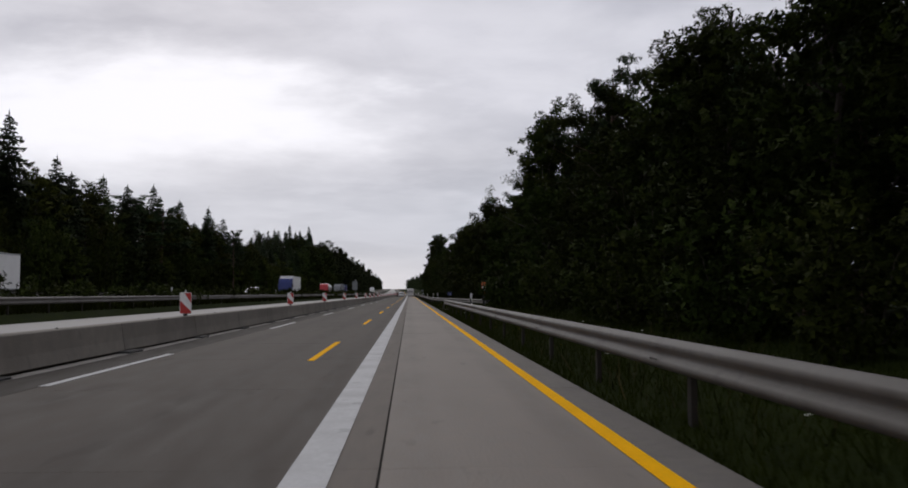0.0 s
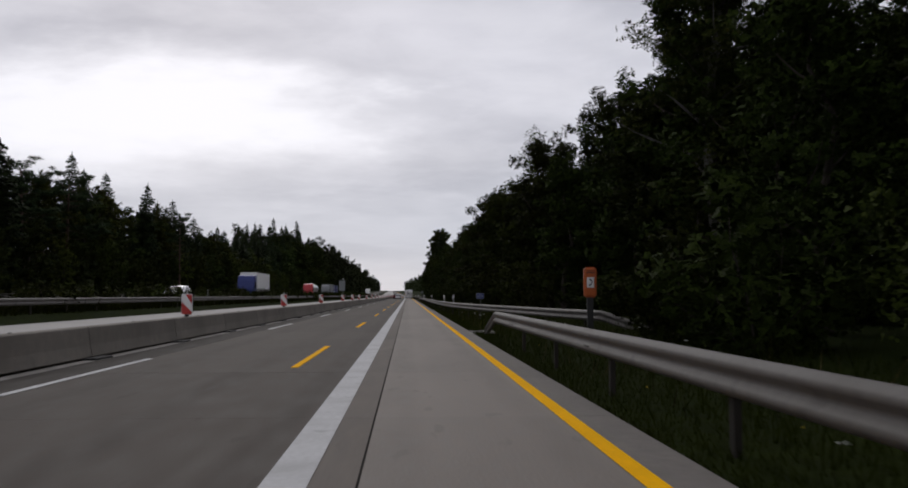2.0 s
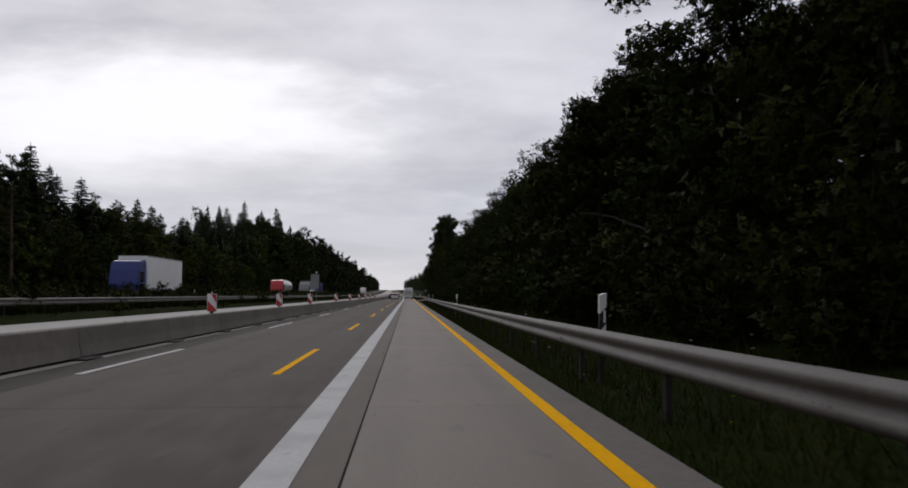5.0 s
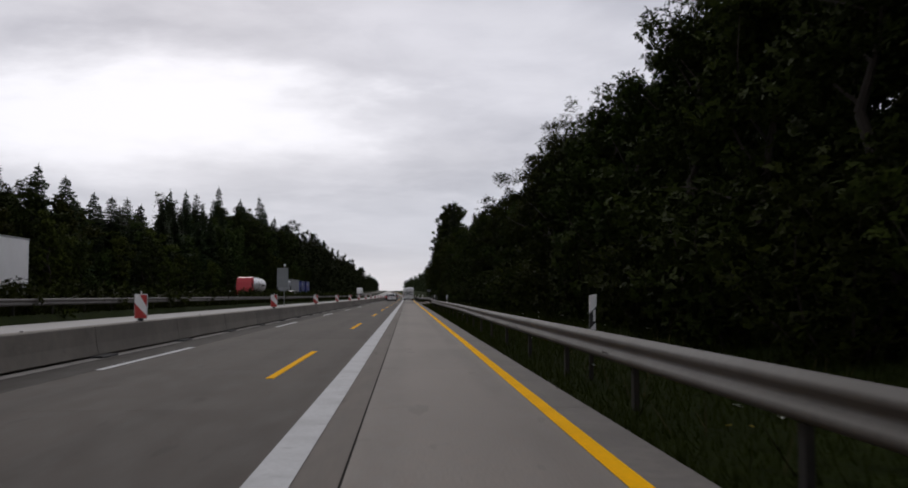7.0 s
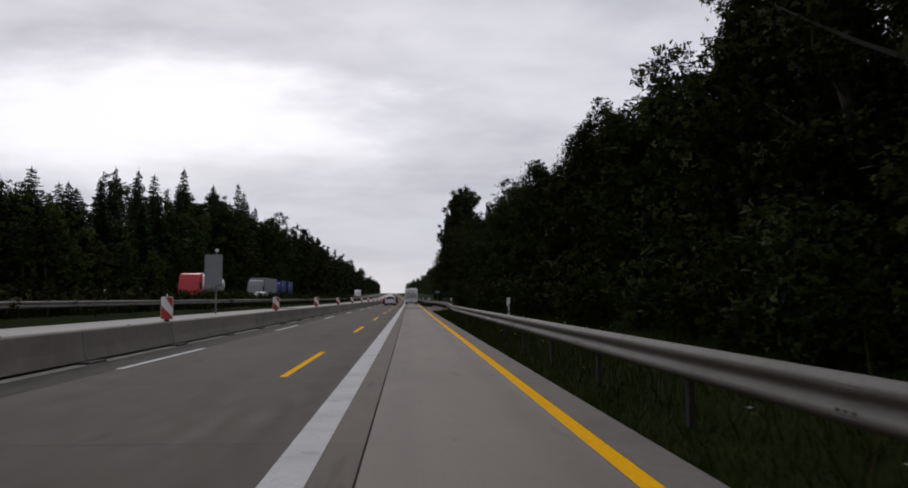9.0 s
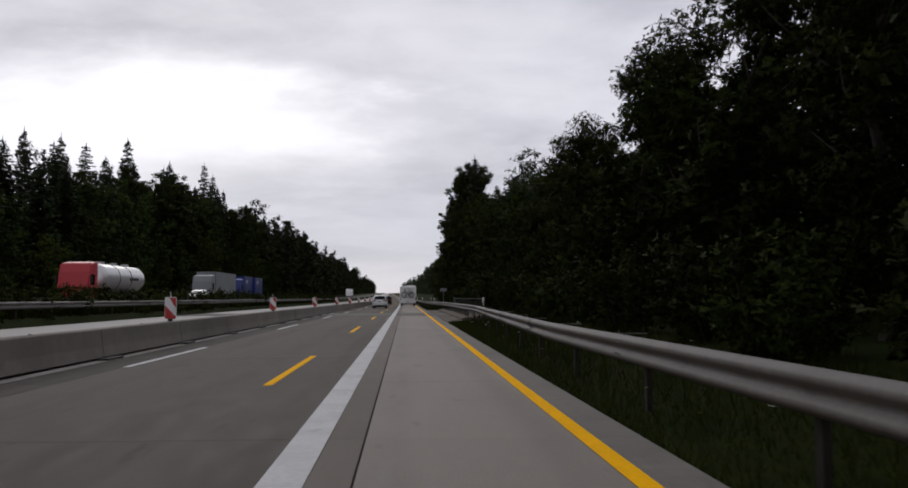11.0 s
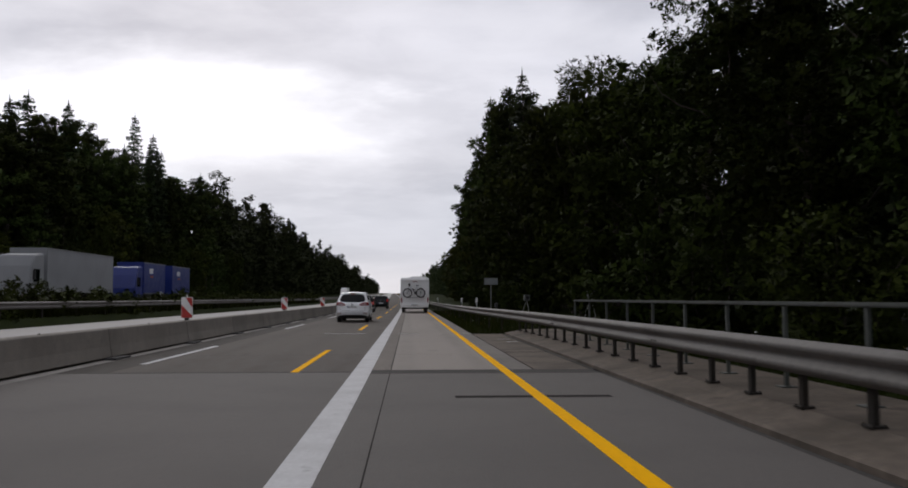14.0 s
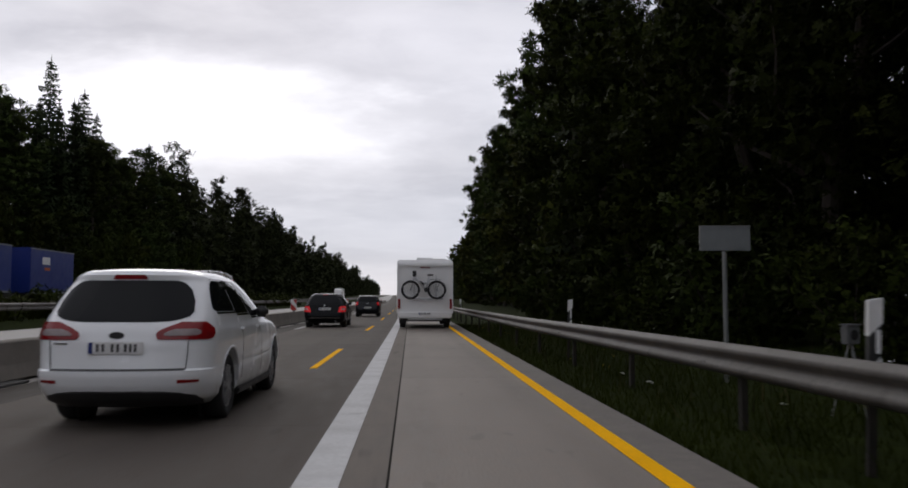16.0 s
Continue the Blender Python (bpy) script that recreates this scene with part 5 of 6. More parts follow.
def number_plate(parent, y, z, x=0.0, w=0.52):
    plate = part("number_plate", bevelled(Shape().box(x - w / 2, x + w / 2, y - 0.012, y + 0.006, z - 0.056, z + 0.056), 0.005), M_PAPERWHITE, parent, "white number plate with dark bars")
    part("blue_band", Shape().box(x - w / 2 + 0.004, x - w / 2 + 0.045, y - 0.015, y - 0.011, z - 0.05, z + 0.05), M_BLUE, plate)
    for a in (0.15, 0.25, 0.42, 0.52, 0.66, 0.75, 0.84):
        part("plate_bar", Shape().box(x - w / 2 + a * w, x - w / 2 + (a + 0.05) * w, y - 0.015, y - 0.011, z - 0.036, z + 0.036), M_PLATEBAR, plate)
    return plate


def car(m, rows, paint, label, group, o):
    """o: wheel places and the panels that set one model apart from another."""
    hull = Hull(rows, o.get("bow", 0.05))
    ob = thing("car", m, label, "car", group)
    w = hull.rows[:, 3].max() * 0.95
    wheel_r, axles = o["wheel"], o["axles"]
    cut = []
    for y in axles:
        for sg in (-1, 1):
            cut.append(Shape().tube([(sg * (w - 0.26), y, wheel_r), (sg * (w + 0.2), y, wheel_r)], wheel_r + 0.055, 32))
    part("body", carved(hull.body(), cut, paint), paint, ob)
    for y in axles:
        for sg in (-1, 1):
            skin = min((hull.at(wheel_r + 0.3, 0.3 + 0.45 * q / 60) for q in range(61)), key=lambda p: abs(p.y - y)).x
            wheel(ob, sg * (skin - 0.135), y, wheel_r, 0.215, o.get("spokes", 5), sg)
            part("wheel_liner", Shape().tube([(sg * (w - 0.27), y, wheel_r), (sg * (w - 0.25), y, wheel_r)], wheel_r + 0.05, 24), M_BLACK, ob)
    part("underbody", Shape().box(-w + 0.3, w - 0.3, 0.6, hull.rows[:, 2].max() - 0.6, 0.17, 0.34), M_BLACK, ob, "dark underbody")
    if len(o["rear_window"][0]) == 3:
        part("rear_window", banded(hull, o["rear_window"], 0.007, 48), M_GLASS, ob, "dark tinted rear window", True)
    else:
        part("rear_window", hull.patch(o["rear_window"], 0.007, 12, 48), M_GLASS, ob, "dark tinted rear window", True)
    for pane in o["side_windows"]:
        for sg in (1, -1):
            part("side_window", hull.patch([(z, u * sg) for z, u in (pane if sg > 0 else [pane[1], pane[0], pane[3], pane[2]])], 0.004, 6, 6), M_GLASS, ob, "dark tinted side window", True)
    part("windscreen", hull.patch(o["windscreen"], 0.004, 6, 12), M_GLASS, ob, "", True)
    for rows_l, rows_c in o.get("round_lamps", ()):
        for sg in (1, -1):
            body = part("tail_lamp", banded(hull, mirrored(rows_l, sg), 0.012, 16), M_LAMPRED, ob, "red tail lamp", True)
            part("clear_lens", banded(hull, mirrored(rows_c, sg), 0.017, 10), M_LAMPCLEAR, body, "clear reversing lens", True)
    for lamp in o.get("lamps", ()):
        for sg in (1, -1):
            c = [(z, u * sg) for z, u in (lamp if sg > 0 else [lamp[1], lamp[0], lamp[3], lamp[2]])]
            body = part("tail_lamp", hull.patch(c, 0.014, 6, 8), o.get("lamp_mat", M_LAMPRED), ob, "red tail lamp", True)
            mid = [tuple(np.array(c[k]) * 0.5 + np.mean(c, 0) * 0.5) for k in range(4)]
            zc = float(np.mean([q[0] for q in mid])) + o.get("clear_up", 0.0)
            part("clear_lens", hull.patch([(zc + (z - zc) * 0.7, u) for z, u in mid], 0.019, 4, 6), M_LAMPCLEAR, body, "clear reversing lens", True)
    for c, mat, name, label2 in o.get("panels", ()):
        part(name, hull.patch(c, 0.006, 4, 10), mat, ob, label2, True)
    if "trim" in o:
        for sg in (-1, 1):
            za, zf = o["trim"]
            c = [(za - 0.018, 0.248 * sg), (zf - 0.018, 0.71 * sg), (zf - 0.003, 0.71 * sg), (za - 0.003, 0.248 * sg)]
            part("window_trim", hull.patch(c if sg > 0 else [c[1], c[0], c[3], c[2]], 0.007, 1, 14), M_CHROME, ob, "chrome window trim", True)
    zb = o["plate_z"]
    number_plate(ob, hull.at(zb, 0).y - 0.004, zb, 0.0, o.get("plate_w", 0.52))
    wide_b, high_b = o.get("badge_size", (0.045, 0.045))
    badge = Shape().disc((0, 0, 0), (0, 1, 0), 1.0, 0.014, 20)
    badge.v = [(x * wide_b, y + hull.at(o["badge_z"], 0).y - 0.006, z * high_b + o["badge_z"]) for x, y, z in badge.v]
    part("badge", badge, o.get("badge", M_CHROME), ob, "small flat badge")
    zm, um = o["mirror"]
    for sg in (-1, 1):
        p = hull.at(zm, um * sg)
        mir = part("mirror", bevelled(Shape().box(p.x - 0.085, p.x + 0.085, p.y - 0.05, p.y + 0.08, zm - 0.03, zm + 0.10), 0.035, 3), o.get("mirror_mat", paint), ob, "", True)
        mir.location.x = sg * 0.07
    if "rails" in o:
        y0, y1, zr, xr = o["rails"]
        for sg in (-1, 1):
            pts = [(sg * (xr + 0.02 - 0.06 * (1 - math.sin(math.pi * q)) ** 2), y0 + (y1 - y0) * q, zr - 0.03 + 0.055 * math.sin(math.pi * q) ** 0.55) for q in (k / 10 for k in range(11))]
            part("roof_rail", Shape().tube(pts, 0.017, 8), o.get("rail_mat", M_CHROME), ob, "roof rail", True)
    for z, u in o.get("handles", ()):
        for sg in (-1, 1):
            p = hull.at(z, u * sg)
            part("door_handle", bevelled(Shape().box(p.x - 0.015, p.x + 0.03, p.y - 0.09, p.y + 0.09, z - 0.015, z + 0.015) if sg > 0 else Shape().box(p.x - 0.03, p.x + 0.015, p.y - 0.09, p.y + 0.09, z - 0.015, z + 0.015), 0.008), paint, ob)
    for u0 in o.get("door_gaps", ()):
        for sg in (-1, 1):
            part("door_gap", hull.patch([(0.36, u0 * sg - 0.0012), (0.36, u0 * sg + 0.0012), (0.93, u0 * sg + 0.0012), (0.93, u0 * sg - 0.0012)], 0.0015, 10, 1, 0.004), M_BLACK, ob)
    if o.get("exhaust", True):
        part("exhaust", Shape().tube([(w * 0.55, 0.10, 0.27), (w * 0.55, 0.35, 0.27)], 0.03, 10), M_CHROME, ob)
    return ob


WAGON = [(0.20, 0.30, 4.45, 0.83, 0.28, 0.40), (0.28, 0.12, 4.70, 0.915, 0.28, 0.45), (0.40, 0.03, 4.80, 0.94, 0.28, 0.48), (0.50, 0.00, 4.83, 0.95, 0.28, 0.48), (0.545, 0.00, 4.83, 0.95, 0.28, 0.48), (0.56, 0.045, 4.83, 0.945, 0.26, 0.48),
         (0.70, 0.060, 4.76, 0.955, 0.26, 0.46), (0.80, 0.065, 4.66, 0.96, 0.26, 0.46), (0.90, 0.085, 4.25, 0.955, 0.26, 0.44), (0.96, 0.11, 3.70, 0.935, 0.26, 0.40), (1.02, 0.155, 3.48, 0.925, 0.26, 0.38), (1.16, 0.27, 3.14, 0.875, 0.25, 0.36),
         (1.28, 0.37, 2.86, 0.82, 0.24, 0.34), (1.37, 0.44, 2.62, 0.765, 0.24, 0.32), (1.425, 0.43, 2.42, 0.715, 0.24, 0.30), (1.465, 0.47, 2.22, 0.645, 0.24, 0.28), (1.492, 0.66, 1.95, 0.48, 0.22, 0.24), (1.505, 1.0, 1.7, 0.22, 0.12, 0.12)]
PANE_1 = [(1.075, 0.298, 0.430), (1.09, 0.281, 0.428), (1.12, 0.274, 0.426), (1.22, 0.272, 0.421), (1.30, 0.276, 0.417), (1.345, 0.284, 0.414), (1.375, 0.302, 0.412)]
PANE_2 = [(1.050, 0.437, 0.566), (1.15, 0.432, 0.562), (1.28, 0.426, 0.553), (1.39, 0.420, 0.545)]
PANE_3 = [(1.010, 0.578, 0.715), (1.08, 0.575, 0.708), (1.20, 0.568, 0.690), (1.30, 0.563, 0.668), (1.385, 0.558, 0.630)]
TRIM = [[(1.052, 0.296, 0.440), (1.068, 0.292, 0.440)], [(1.026, 0.440, 0.572), (1.044, 0.440, 0.572)], [(0.984, 0.572, 0.718), (1.003, 0.572, 0.716)], [(1.388, 0.300, 0.420), (1.400, 0.310, 0.420)]]
white_estate = car(pose(-2.87, 295.55, 0.0) @ Matrix.Diagonal((0.9, 1, 1, 1)), WAGON, M_CARWHITE, "white estate car with tinted windows and roof rails", "cars in the left lane", dict(
    wheel=0.325, axles=(1.06, 3.91), side_windows=[], plate_w=0.54, bow=0.17,
    rear_window=[(0.985, -0.11, 0.11), (0.993, -0.155, 0.155), (1.01, -0.188, 0.188), (1.04, -0.212, 0.212), (1.08, -0.222, 0.222), (1.18, -0.226, 0.226), (1.28, -0.222, 0.222), (1.335, -0.214, 0.214), (1.36, -0.204, 0.204), (1.372, -0.185, 0.185)],
    windscreen=[(1.02, 0.83), (1.02, 1.0), (1.40, 1.0), (1.40, 0.83)],
    round_lamps=[([(0.825, 0.128, 0.252), (0.835, 0.119, 0.268), (0.865, 0.115, 0.275), (0.895, 0.118, 0.277), (0.925, 0.138, 0.274), (0.955, 0.165, 0.264), (0.982, 0.192, 0.250)],
                  [(0.860, 0.140, 0.224), (0.875, 0.136, 0.234), (0.90, 0.150, 0.234), (0.918, 0.172, 0.226)])],
    plate_z=0.755, badge_z=0.868, badge=M_BLACK, badge_size=(0.075, 0.03), exhaust=False,
    mirror=(1.02, 0.665), mirror_mat=M_BLACK, rails=(0.62, 2.75, 1.462, 0.575), rail_mat=M_CARSILVER, handles=((0.89, 0.445), (0.89, 0.565)), door_gaps=(0.435, 0.572), spokes=7,
    panels=[([(0.548, -0.205), (0.548, 0.205), (0.562, 0.205), (0.562, -0.205)], M_BLACK, "tailgate_gap", "dark tailgate seam"),
            ([(1.385, -0.075), (1.385, 0.075), (1.425, 0.070), (1.425, -0.070)], M_LAMPRED, "high_brake_lamp", "red high brake lamp"), ([(0.435, 0.190), (0.44, 0.240), (0.462, 0.240), (0.466, 0.190)], M_LAMPRED, "rear_reflector", "red strip reflector"),
            ([(0.44, -0.240), (0.435, -0.190), (0.466, -0.190), (0.462, -0.240)], M_LAMPRED, "rear_reflector", "red strip reflector"), ([(0.785, -0.195), (0.785, -0.150), (0.797, -0.150), (0.797, -0.195)], M_CHROME, "model_bar", "small chrome bar"),
            ([(0.562, 0.2045), (0.562, 0.2062), (0.82, 0.2075), (0.82, 0.2058)], M_BLACK, "tailgate_gap", ""), ([(0.562, -0.2062), (0.562, -0.2045), (0.82, -0.2058), (0.82, -0.2075)], M_BLACK, "tailgate_gap", "")]))
wagon_skin = Hull(WAGON, 0.17)
part("rear_diffuser", banded(wagon_skin, [(0.215, -0.262, 0.262), (0.27, -0.255, 0.255), (0.315, -0.235, 0.235), (0.345, -0.200, 0.200), (0.36, -0.150, 0.150), (0.365, -0.08, 0.08)], 0.014, 40), M_BLACK, white_estate, "black lower bumper", True)
for sg in (1, -1):
    for pane in (PANE_1, PANE_2, PANE_3):
        part("side_window", banded(wagon_skin, mirrored(pane, sg), 0.005, 10), M_GLASS, white_estate, "dark tinted side window", True)
    for strip_rows in TRIM:
        part("window_trim", banded(wagon_skin, mirrored(strip_rows, sg), 0.007, 12), M_CHROME, white_estate, "chrome window trim", True)
    part("sill", bevelled(Shape().box(sg * 0.86 - 0.06, sg * 0.86 + 0.06, 1.5, 3.5, 0.19, 0.27), 0.02), M_BLACK, white_estate, "dark sill")
    for y in (1.06, 3.91):
        lip = [p for p in (Vector((0, y + 0.392 * math.cos(a), 0.325 + 0.392 * math.sin(a))) for a in (math.pi * (0.02 + 0.96 * k / 20) for k in range(21)))]
        ring = []
        for p in lip:
            near_u = min((0.22 + 0.6 * q / 240 for q in range(241)), key=lambda u: abs(wagon_skin.at(max(p.z, 0.25), u).y - p.y))
            ring.append((sg * (wagon_skin.at(max(p.z, 0.25), near_u).x - 0.008), p.y, p.z))
        part("arch_lip", Shape().tube(ring, 0.02, 8), M_CARWHITE, white_estate, "flared white wheel arch", True)
BENZ = [(0.22, 0.20, 4.30, 0.80, 0.16, 0.35), (0.32, 0.06, 4.48, 0.88, 0.18, 0.40), (0.46, 0.00, 4.58, 0.915, 0.20, 0.42), (0.62, 0.02, 4.58, 0.928, 0.20, 0.42), (0.76, 0.06, 4.50, 0.928, 0.20, 0.42),
        (0.86, 0.09, 4.15, 0.922, 0.20, 0.40), (0.94, 0.11, 3.40, 0.90, 0.20, 0.38), (1.02, 0.16, 3.22, 0.862, 0.20, 0.36), (1.18, 0.29, 2.85, 0.79, 0.20, 0.34), (1.32, 0.42, 2.52, 0.715, 0.20, 0.32),
        (1.40, 0.50, 2.28, 0.665, 0.20, 0.30), (1.44, 0.56, 2.08, 0.61, 0.20, 0.30), (1.46, 0.76, 1.85, 0.45, 0.18, 0.28), (1.47, 1.0, 1.6, 0.22, 0.12, 0.15)]
SIDE = [[(1.095, 0.248), (1.06, 0.425), (1.385, 0.415), (1.35, 0.262)], [(1.055, 0.432), (1.02, 0.565), (1.40, 0.545), (1.39, 0.422)], [(1.015, 0.58), (0.975, 0.70), (1.32, 0.672), (1.395, 0.56)]]
SIDE_B = [[(z - 0.035, max(u, 0.30 + 0.5 * (u - 0.248))) for z, u in pane] for pane in SIDE]
black_estate = car(pose(-3.92, 325.3, 0), BENZ, M_CARBLACK, "black estate car with chrome window trim and roof rails", "cars in the left lane", dict(
    wheel=0.315, axles=(0.98, 3.74), rear_window=[(1.0, -0.215), (1.0, 0.215), (1.37, 0.21), (1.37, -0.21)], side_windows=SIDE_B, trim=(1.055, 0.935),
    windscreen=[(0.98, 0.83), (0.98, 1.0), (1.36, 1.0), (1.36, 0.83)], lamps=[[(0.66, 0.165), (0.68, 0.305), (0.93, 0.318), (0.90, 0.19)]], lamp_mat=M_LIT, plate_z=0.80, badge_z=0.95,
    mirror=(0.98, 0.665), rails=(0.70, 2.4, 1.435, 0.54), handles=((0.85, 0.445), (0.85, 0.565)), door_gaps=(0.45, 0.572),
    panels=[([(0.40, -0.20), (0.40, 0.20), (0.43, 0.20), (0.43, -0.20)], M_CHROME, "bumper_strip", "chrome bumper strip"), ([(1.40, -0.06), (1.40, 0.06), (1.42, 0.06), (1.42, -0.06)], M_LAMPRED, "high_brake_lamp", "")]))
HATCH = [(0.22, 0.18, 3.40, 0.74, 0.16, 0.32), (0.32, 0.05, 3.60, 0.83, 0.18, 0.36), (0.48, 0.00, 3.70, 0.865, 0.20, 0.38), (0.64, 0.02, 3.70, 0.875, 0.20, 0.38), (0.78, 0.05, 3.60, 0.875, 0.20, 0.38),
         (0.88, 0.08, 3.25, 0.868, 0.20, 0.36), (0.95, 0.10, 2.85, 0.85, 0.20, 0.34), (1.05, 0.15, 2.65, 0.81, 0.20, 0.33), (1.22, 0.26, 2.32, 0.74, 0.20, 0.32), (1.36, 0.37, 2.02, 0.67, 0.20, 0.30),
         (1.42, 0.44, 1.85, 0.63, 0.20, 0.28), (1.455, 0.55, 1.65, 0.52, 0.18, 0.25), (1.47, 0.8, 1.4, 0.25, 0.12, 0.15)]
dark_hatch = car(pose(-3.2, 348.0, 0.03), HATCH, M_CARDARK, "dark anthracite small hatchback with lit tail lamps", "cars in the left lane", dict(
    wheel=0.29, axles=(0.66, 3.06), rear_window=[(1.02, -0.215), (1.02, 0.215), (1.36, 0.21), (1.36, -0.21)], side_windows=[SIDE_B[0], SIDE_B[1]],
    windscreen=[(1.0, 0.83), (1.0, 1.0), (1.36, 1.0), (1.36, 0.83)], lamps=[[(0.80, 0.205), (0.80, 0.305), (1.0, 0.305), (1.0, 0.215)]], lamp_mat=M_LIT, plate_z=0.62, badge_z=0.93, mirror=(1.0, 0.63)))
silver_car = car(pose(-21.4, 121.6, 0.605, 0, 0, 180), BENZ, M_CARSILVER, "silver car on the opposite carriageway", "cars on the opposite carriageway", dict(
    wheel=0.315, axles=(0.98, 3.74), rear_window=[(1.0, -0.215), (1.0, 0.215), (1.37, 0.21), (1.37, -0.21)], side_windows=SIDE_B,
    windscreen=[(0.98, 0.83), (0.98, 1.0), (1.36, 1.0), (1.36, 0.83)], lamps=[[(0.70, 0.165), (0.72, 0.305), (0.93, 0.318), (0.90, 0.19)]], plate_z=0.80, badge_z=0.95, mirror=(0.98, 0.665)))
part("windscreen", Hull(BENZ).patch([(0.98, -1.0), (0.98, -0.83), (1.36, -0.83), (1.36, -1.0)], 0.004, 6, 12), M_GLASS, silver_car)
copy_thing(silver_car, pose(-21.4, 292.0, 0.605, 0, 0, 180))

# ---- motorhome with a bicycle on its back ----
camper = thing("motorhome", pose(0.38, 323.7, 0.02), "white motorhome with slightly soiled rear wall", "motorhome")
shell = Shape()
prof = [(0.0, 0.62), (0.02, 2.70), (0.10, 2.84), (4.6, 2.86), (6.1, 2.55), (6.25, 2.2), (5.75, 1.95), (5.5, 0.62)]
wv = [(x, y, z) for x in (-1.15, 1.15) for y, z in prof]
n = len(prof)
shell.add(wv, [tuple(range(n)), tuple(range(2 * n - 1, n - 1, -1))] + [(i, n + i, n + (i + 1) % n, (i + 1) % n) for i in range(n)])
part("shell", bevelled(shell, 0.05, 3), M_CAMPER, camper, smooth=False)
part("rear_moulding", bevelled(Shape().box(-1.13, 1.13, -0.045, 0.05, 2.56, 2.66), 0.02), M_CAMPER, camper, "raised moulding")
for sg in (-1, 1):
    part("corner_trim", bevelled(Shape().box(sg * 1.12 - 0.045, sg * 1.12 + 0.045, -0.03, 0.08, 0.62, 2.72), 0.02), M_CAMPER, camper)
    part("tail_lamp", bevelled(Shape().box(sg * 1.07 - 0.05, sg * 1.07 + 0.05, -0.055, 0.0, 0.80, 1.22), 0.015), M_LAMPRED, camper, "upright red tail lamp")
bumper = part("bumper", bevelled(Shape().box(-1.12, 1.12, -0.09, 0.25, 0.42, 0.70), 0.04, 3), M_CAMPER, camper, "moulded white bumper")
part("lower_valance", bevelled(Shape().box(-0.72, 0.72, -0.06, 0.2, 0.34, 0.44), 0.02), M_CAMPERGREY, bumper)
number_plate(camper, -0.10, 0.60, 0.0)
part("high_brake_lamp", bevelled(Shape().box(-0.2, 0.2, -0.05, 0.02, 2.50, 2.535), 0.008), M_LAMPRED, camper)
part("roof_hatch", bevelled(Shape().box(-0.35, 0.35, 0.9, 1.6, 2.84, 2.97), 0.03), M_CAMPER, camper)
part("roof_box", bevelled(Shape().box(-0.2, 1.0, 2.4, 3.6, 2.84, 3.0), 0.03), M_CAMPER, camper)
part("cab", bevelled(Shape().box(-1.0, 1.0, 5.3, 7.1, 0.45, 1.95), 0.2, 3), M_CAMPER, camper)
part("underbody", Shape().box(-0.9, 0.9, 0.3, 6.6, 0.28, 0.64), M_BLACK, camper)
for y in (1.1, 6.1):
    for sg in (-1, 1):
        wheel(camper, sg * 0.93, y, 0.34, 0.24, 6, sg)
for sg in (-1, 1):
    part("mudflap", Shape().box(sg * 0.93 - 0.14, sg * 0.93 + 0.14, 0.62, 0.64, 0.2, 0.5), M_RUBBER, camper)
carrier = thing("bicycle_carrier", pose(0.38, 323.7, 0.02), "aluminium bicycle carrier on the motorhome's rear wall", "bicycle carrier")
part("rail", Shape().tube([(-0.75, -0.22, 1.22), (0.75, -0.22, 1.22)], 0.025, 8), M_RIM, carrier)
for x in (-0.45, 0.45):
    part("arm", Shape().tube([(x, -0.01, 2.2), (x, -0.10, 2.1), (x, -0.22, 1.22), (x, -0.01, 1.15)], 0.014, 8), M_RIM, carrier)
bike = thing("bicycle", pose(0.33, 323.47, 1.25), "silver trekking bicycle hung across the motorhome's back", "bicycle")


def bike_wheel(x, name):
    t = Shape()
    ring = [(x + 0.345 * math.cos(a), 0, 0.355 + 0.345 * math.sin(a)) for a in (2 * math.pi * k / 36 for k in range(37))]
    t.tube(ring, 0.048, 8, False)
    w = part(name, t, M_TYRE, bike, "black bicycle wheel", True)
    sp = Shape()
    for k in range(20):
        a = 2 * math.pi * k / 20
        sp.tube([(x, 0.02 * (-1) ** k, 0.355), (x + 0.33 * math.cos(a), 0, 0.355 + 0.33 * math.sin(a))], 0.0022, 4, False)
    sp.disc((x, 0, 0.355), (0, 1, 0), 0.03, 0.07, 12)
    part("spoke", sp, M_RIM, w)


bike_wheel(-0.55, "front_wheel")
bike_wheel(0.53, "rear_wheel")
part("frame", Shape().tube([(-0.36, 0, 0.86), (0.10, 0, 0.36)], 0.055, 8).tube([(0.10, 0, 0.36), (0.22, 0, 0.92)], 0.035, 8).tube([(-0.34, 0, 0.76), (0.16, 0, 0.60)], 0.04, 8)
     .tube([(0.10, 0, 0.36), (0.53, 0.04, 0.355), (0.20, 0.02, 0.80)], 0.018, 6).tube([(-0.38, 0, 0.95), (-0.42, 0, 0.75), (-0.55, 0.05, 0.355)], 0.028, 8), M_BIKE, bike, "silver step-through frame", True)
part("bottle", Shape().tube([(-0.16, -0.03, 0.72), (0.0, -0.03, 0.55)], 0.04, 10), M_BLACK, bike, "dark bottle on the frame")
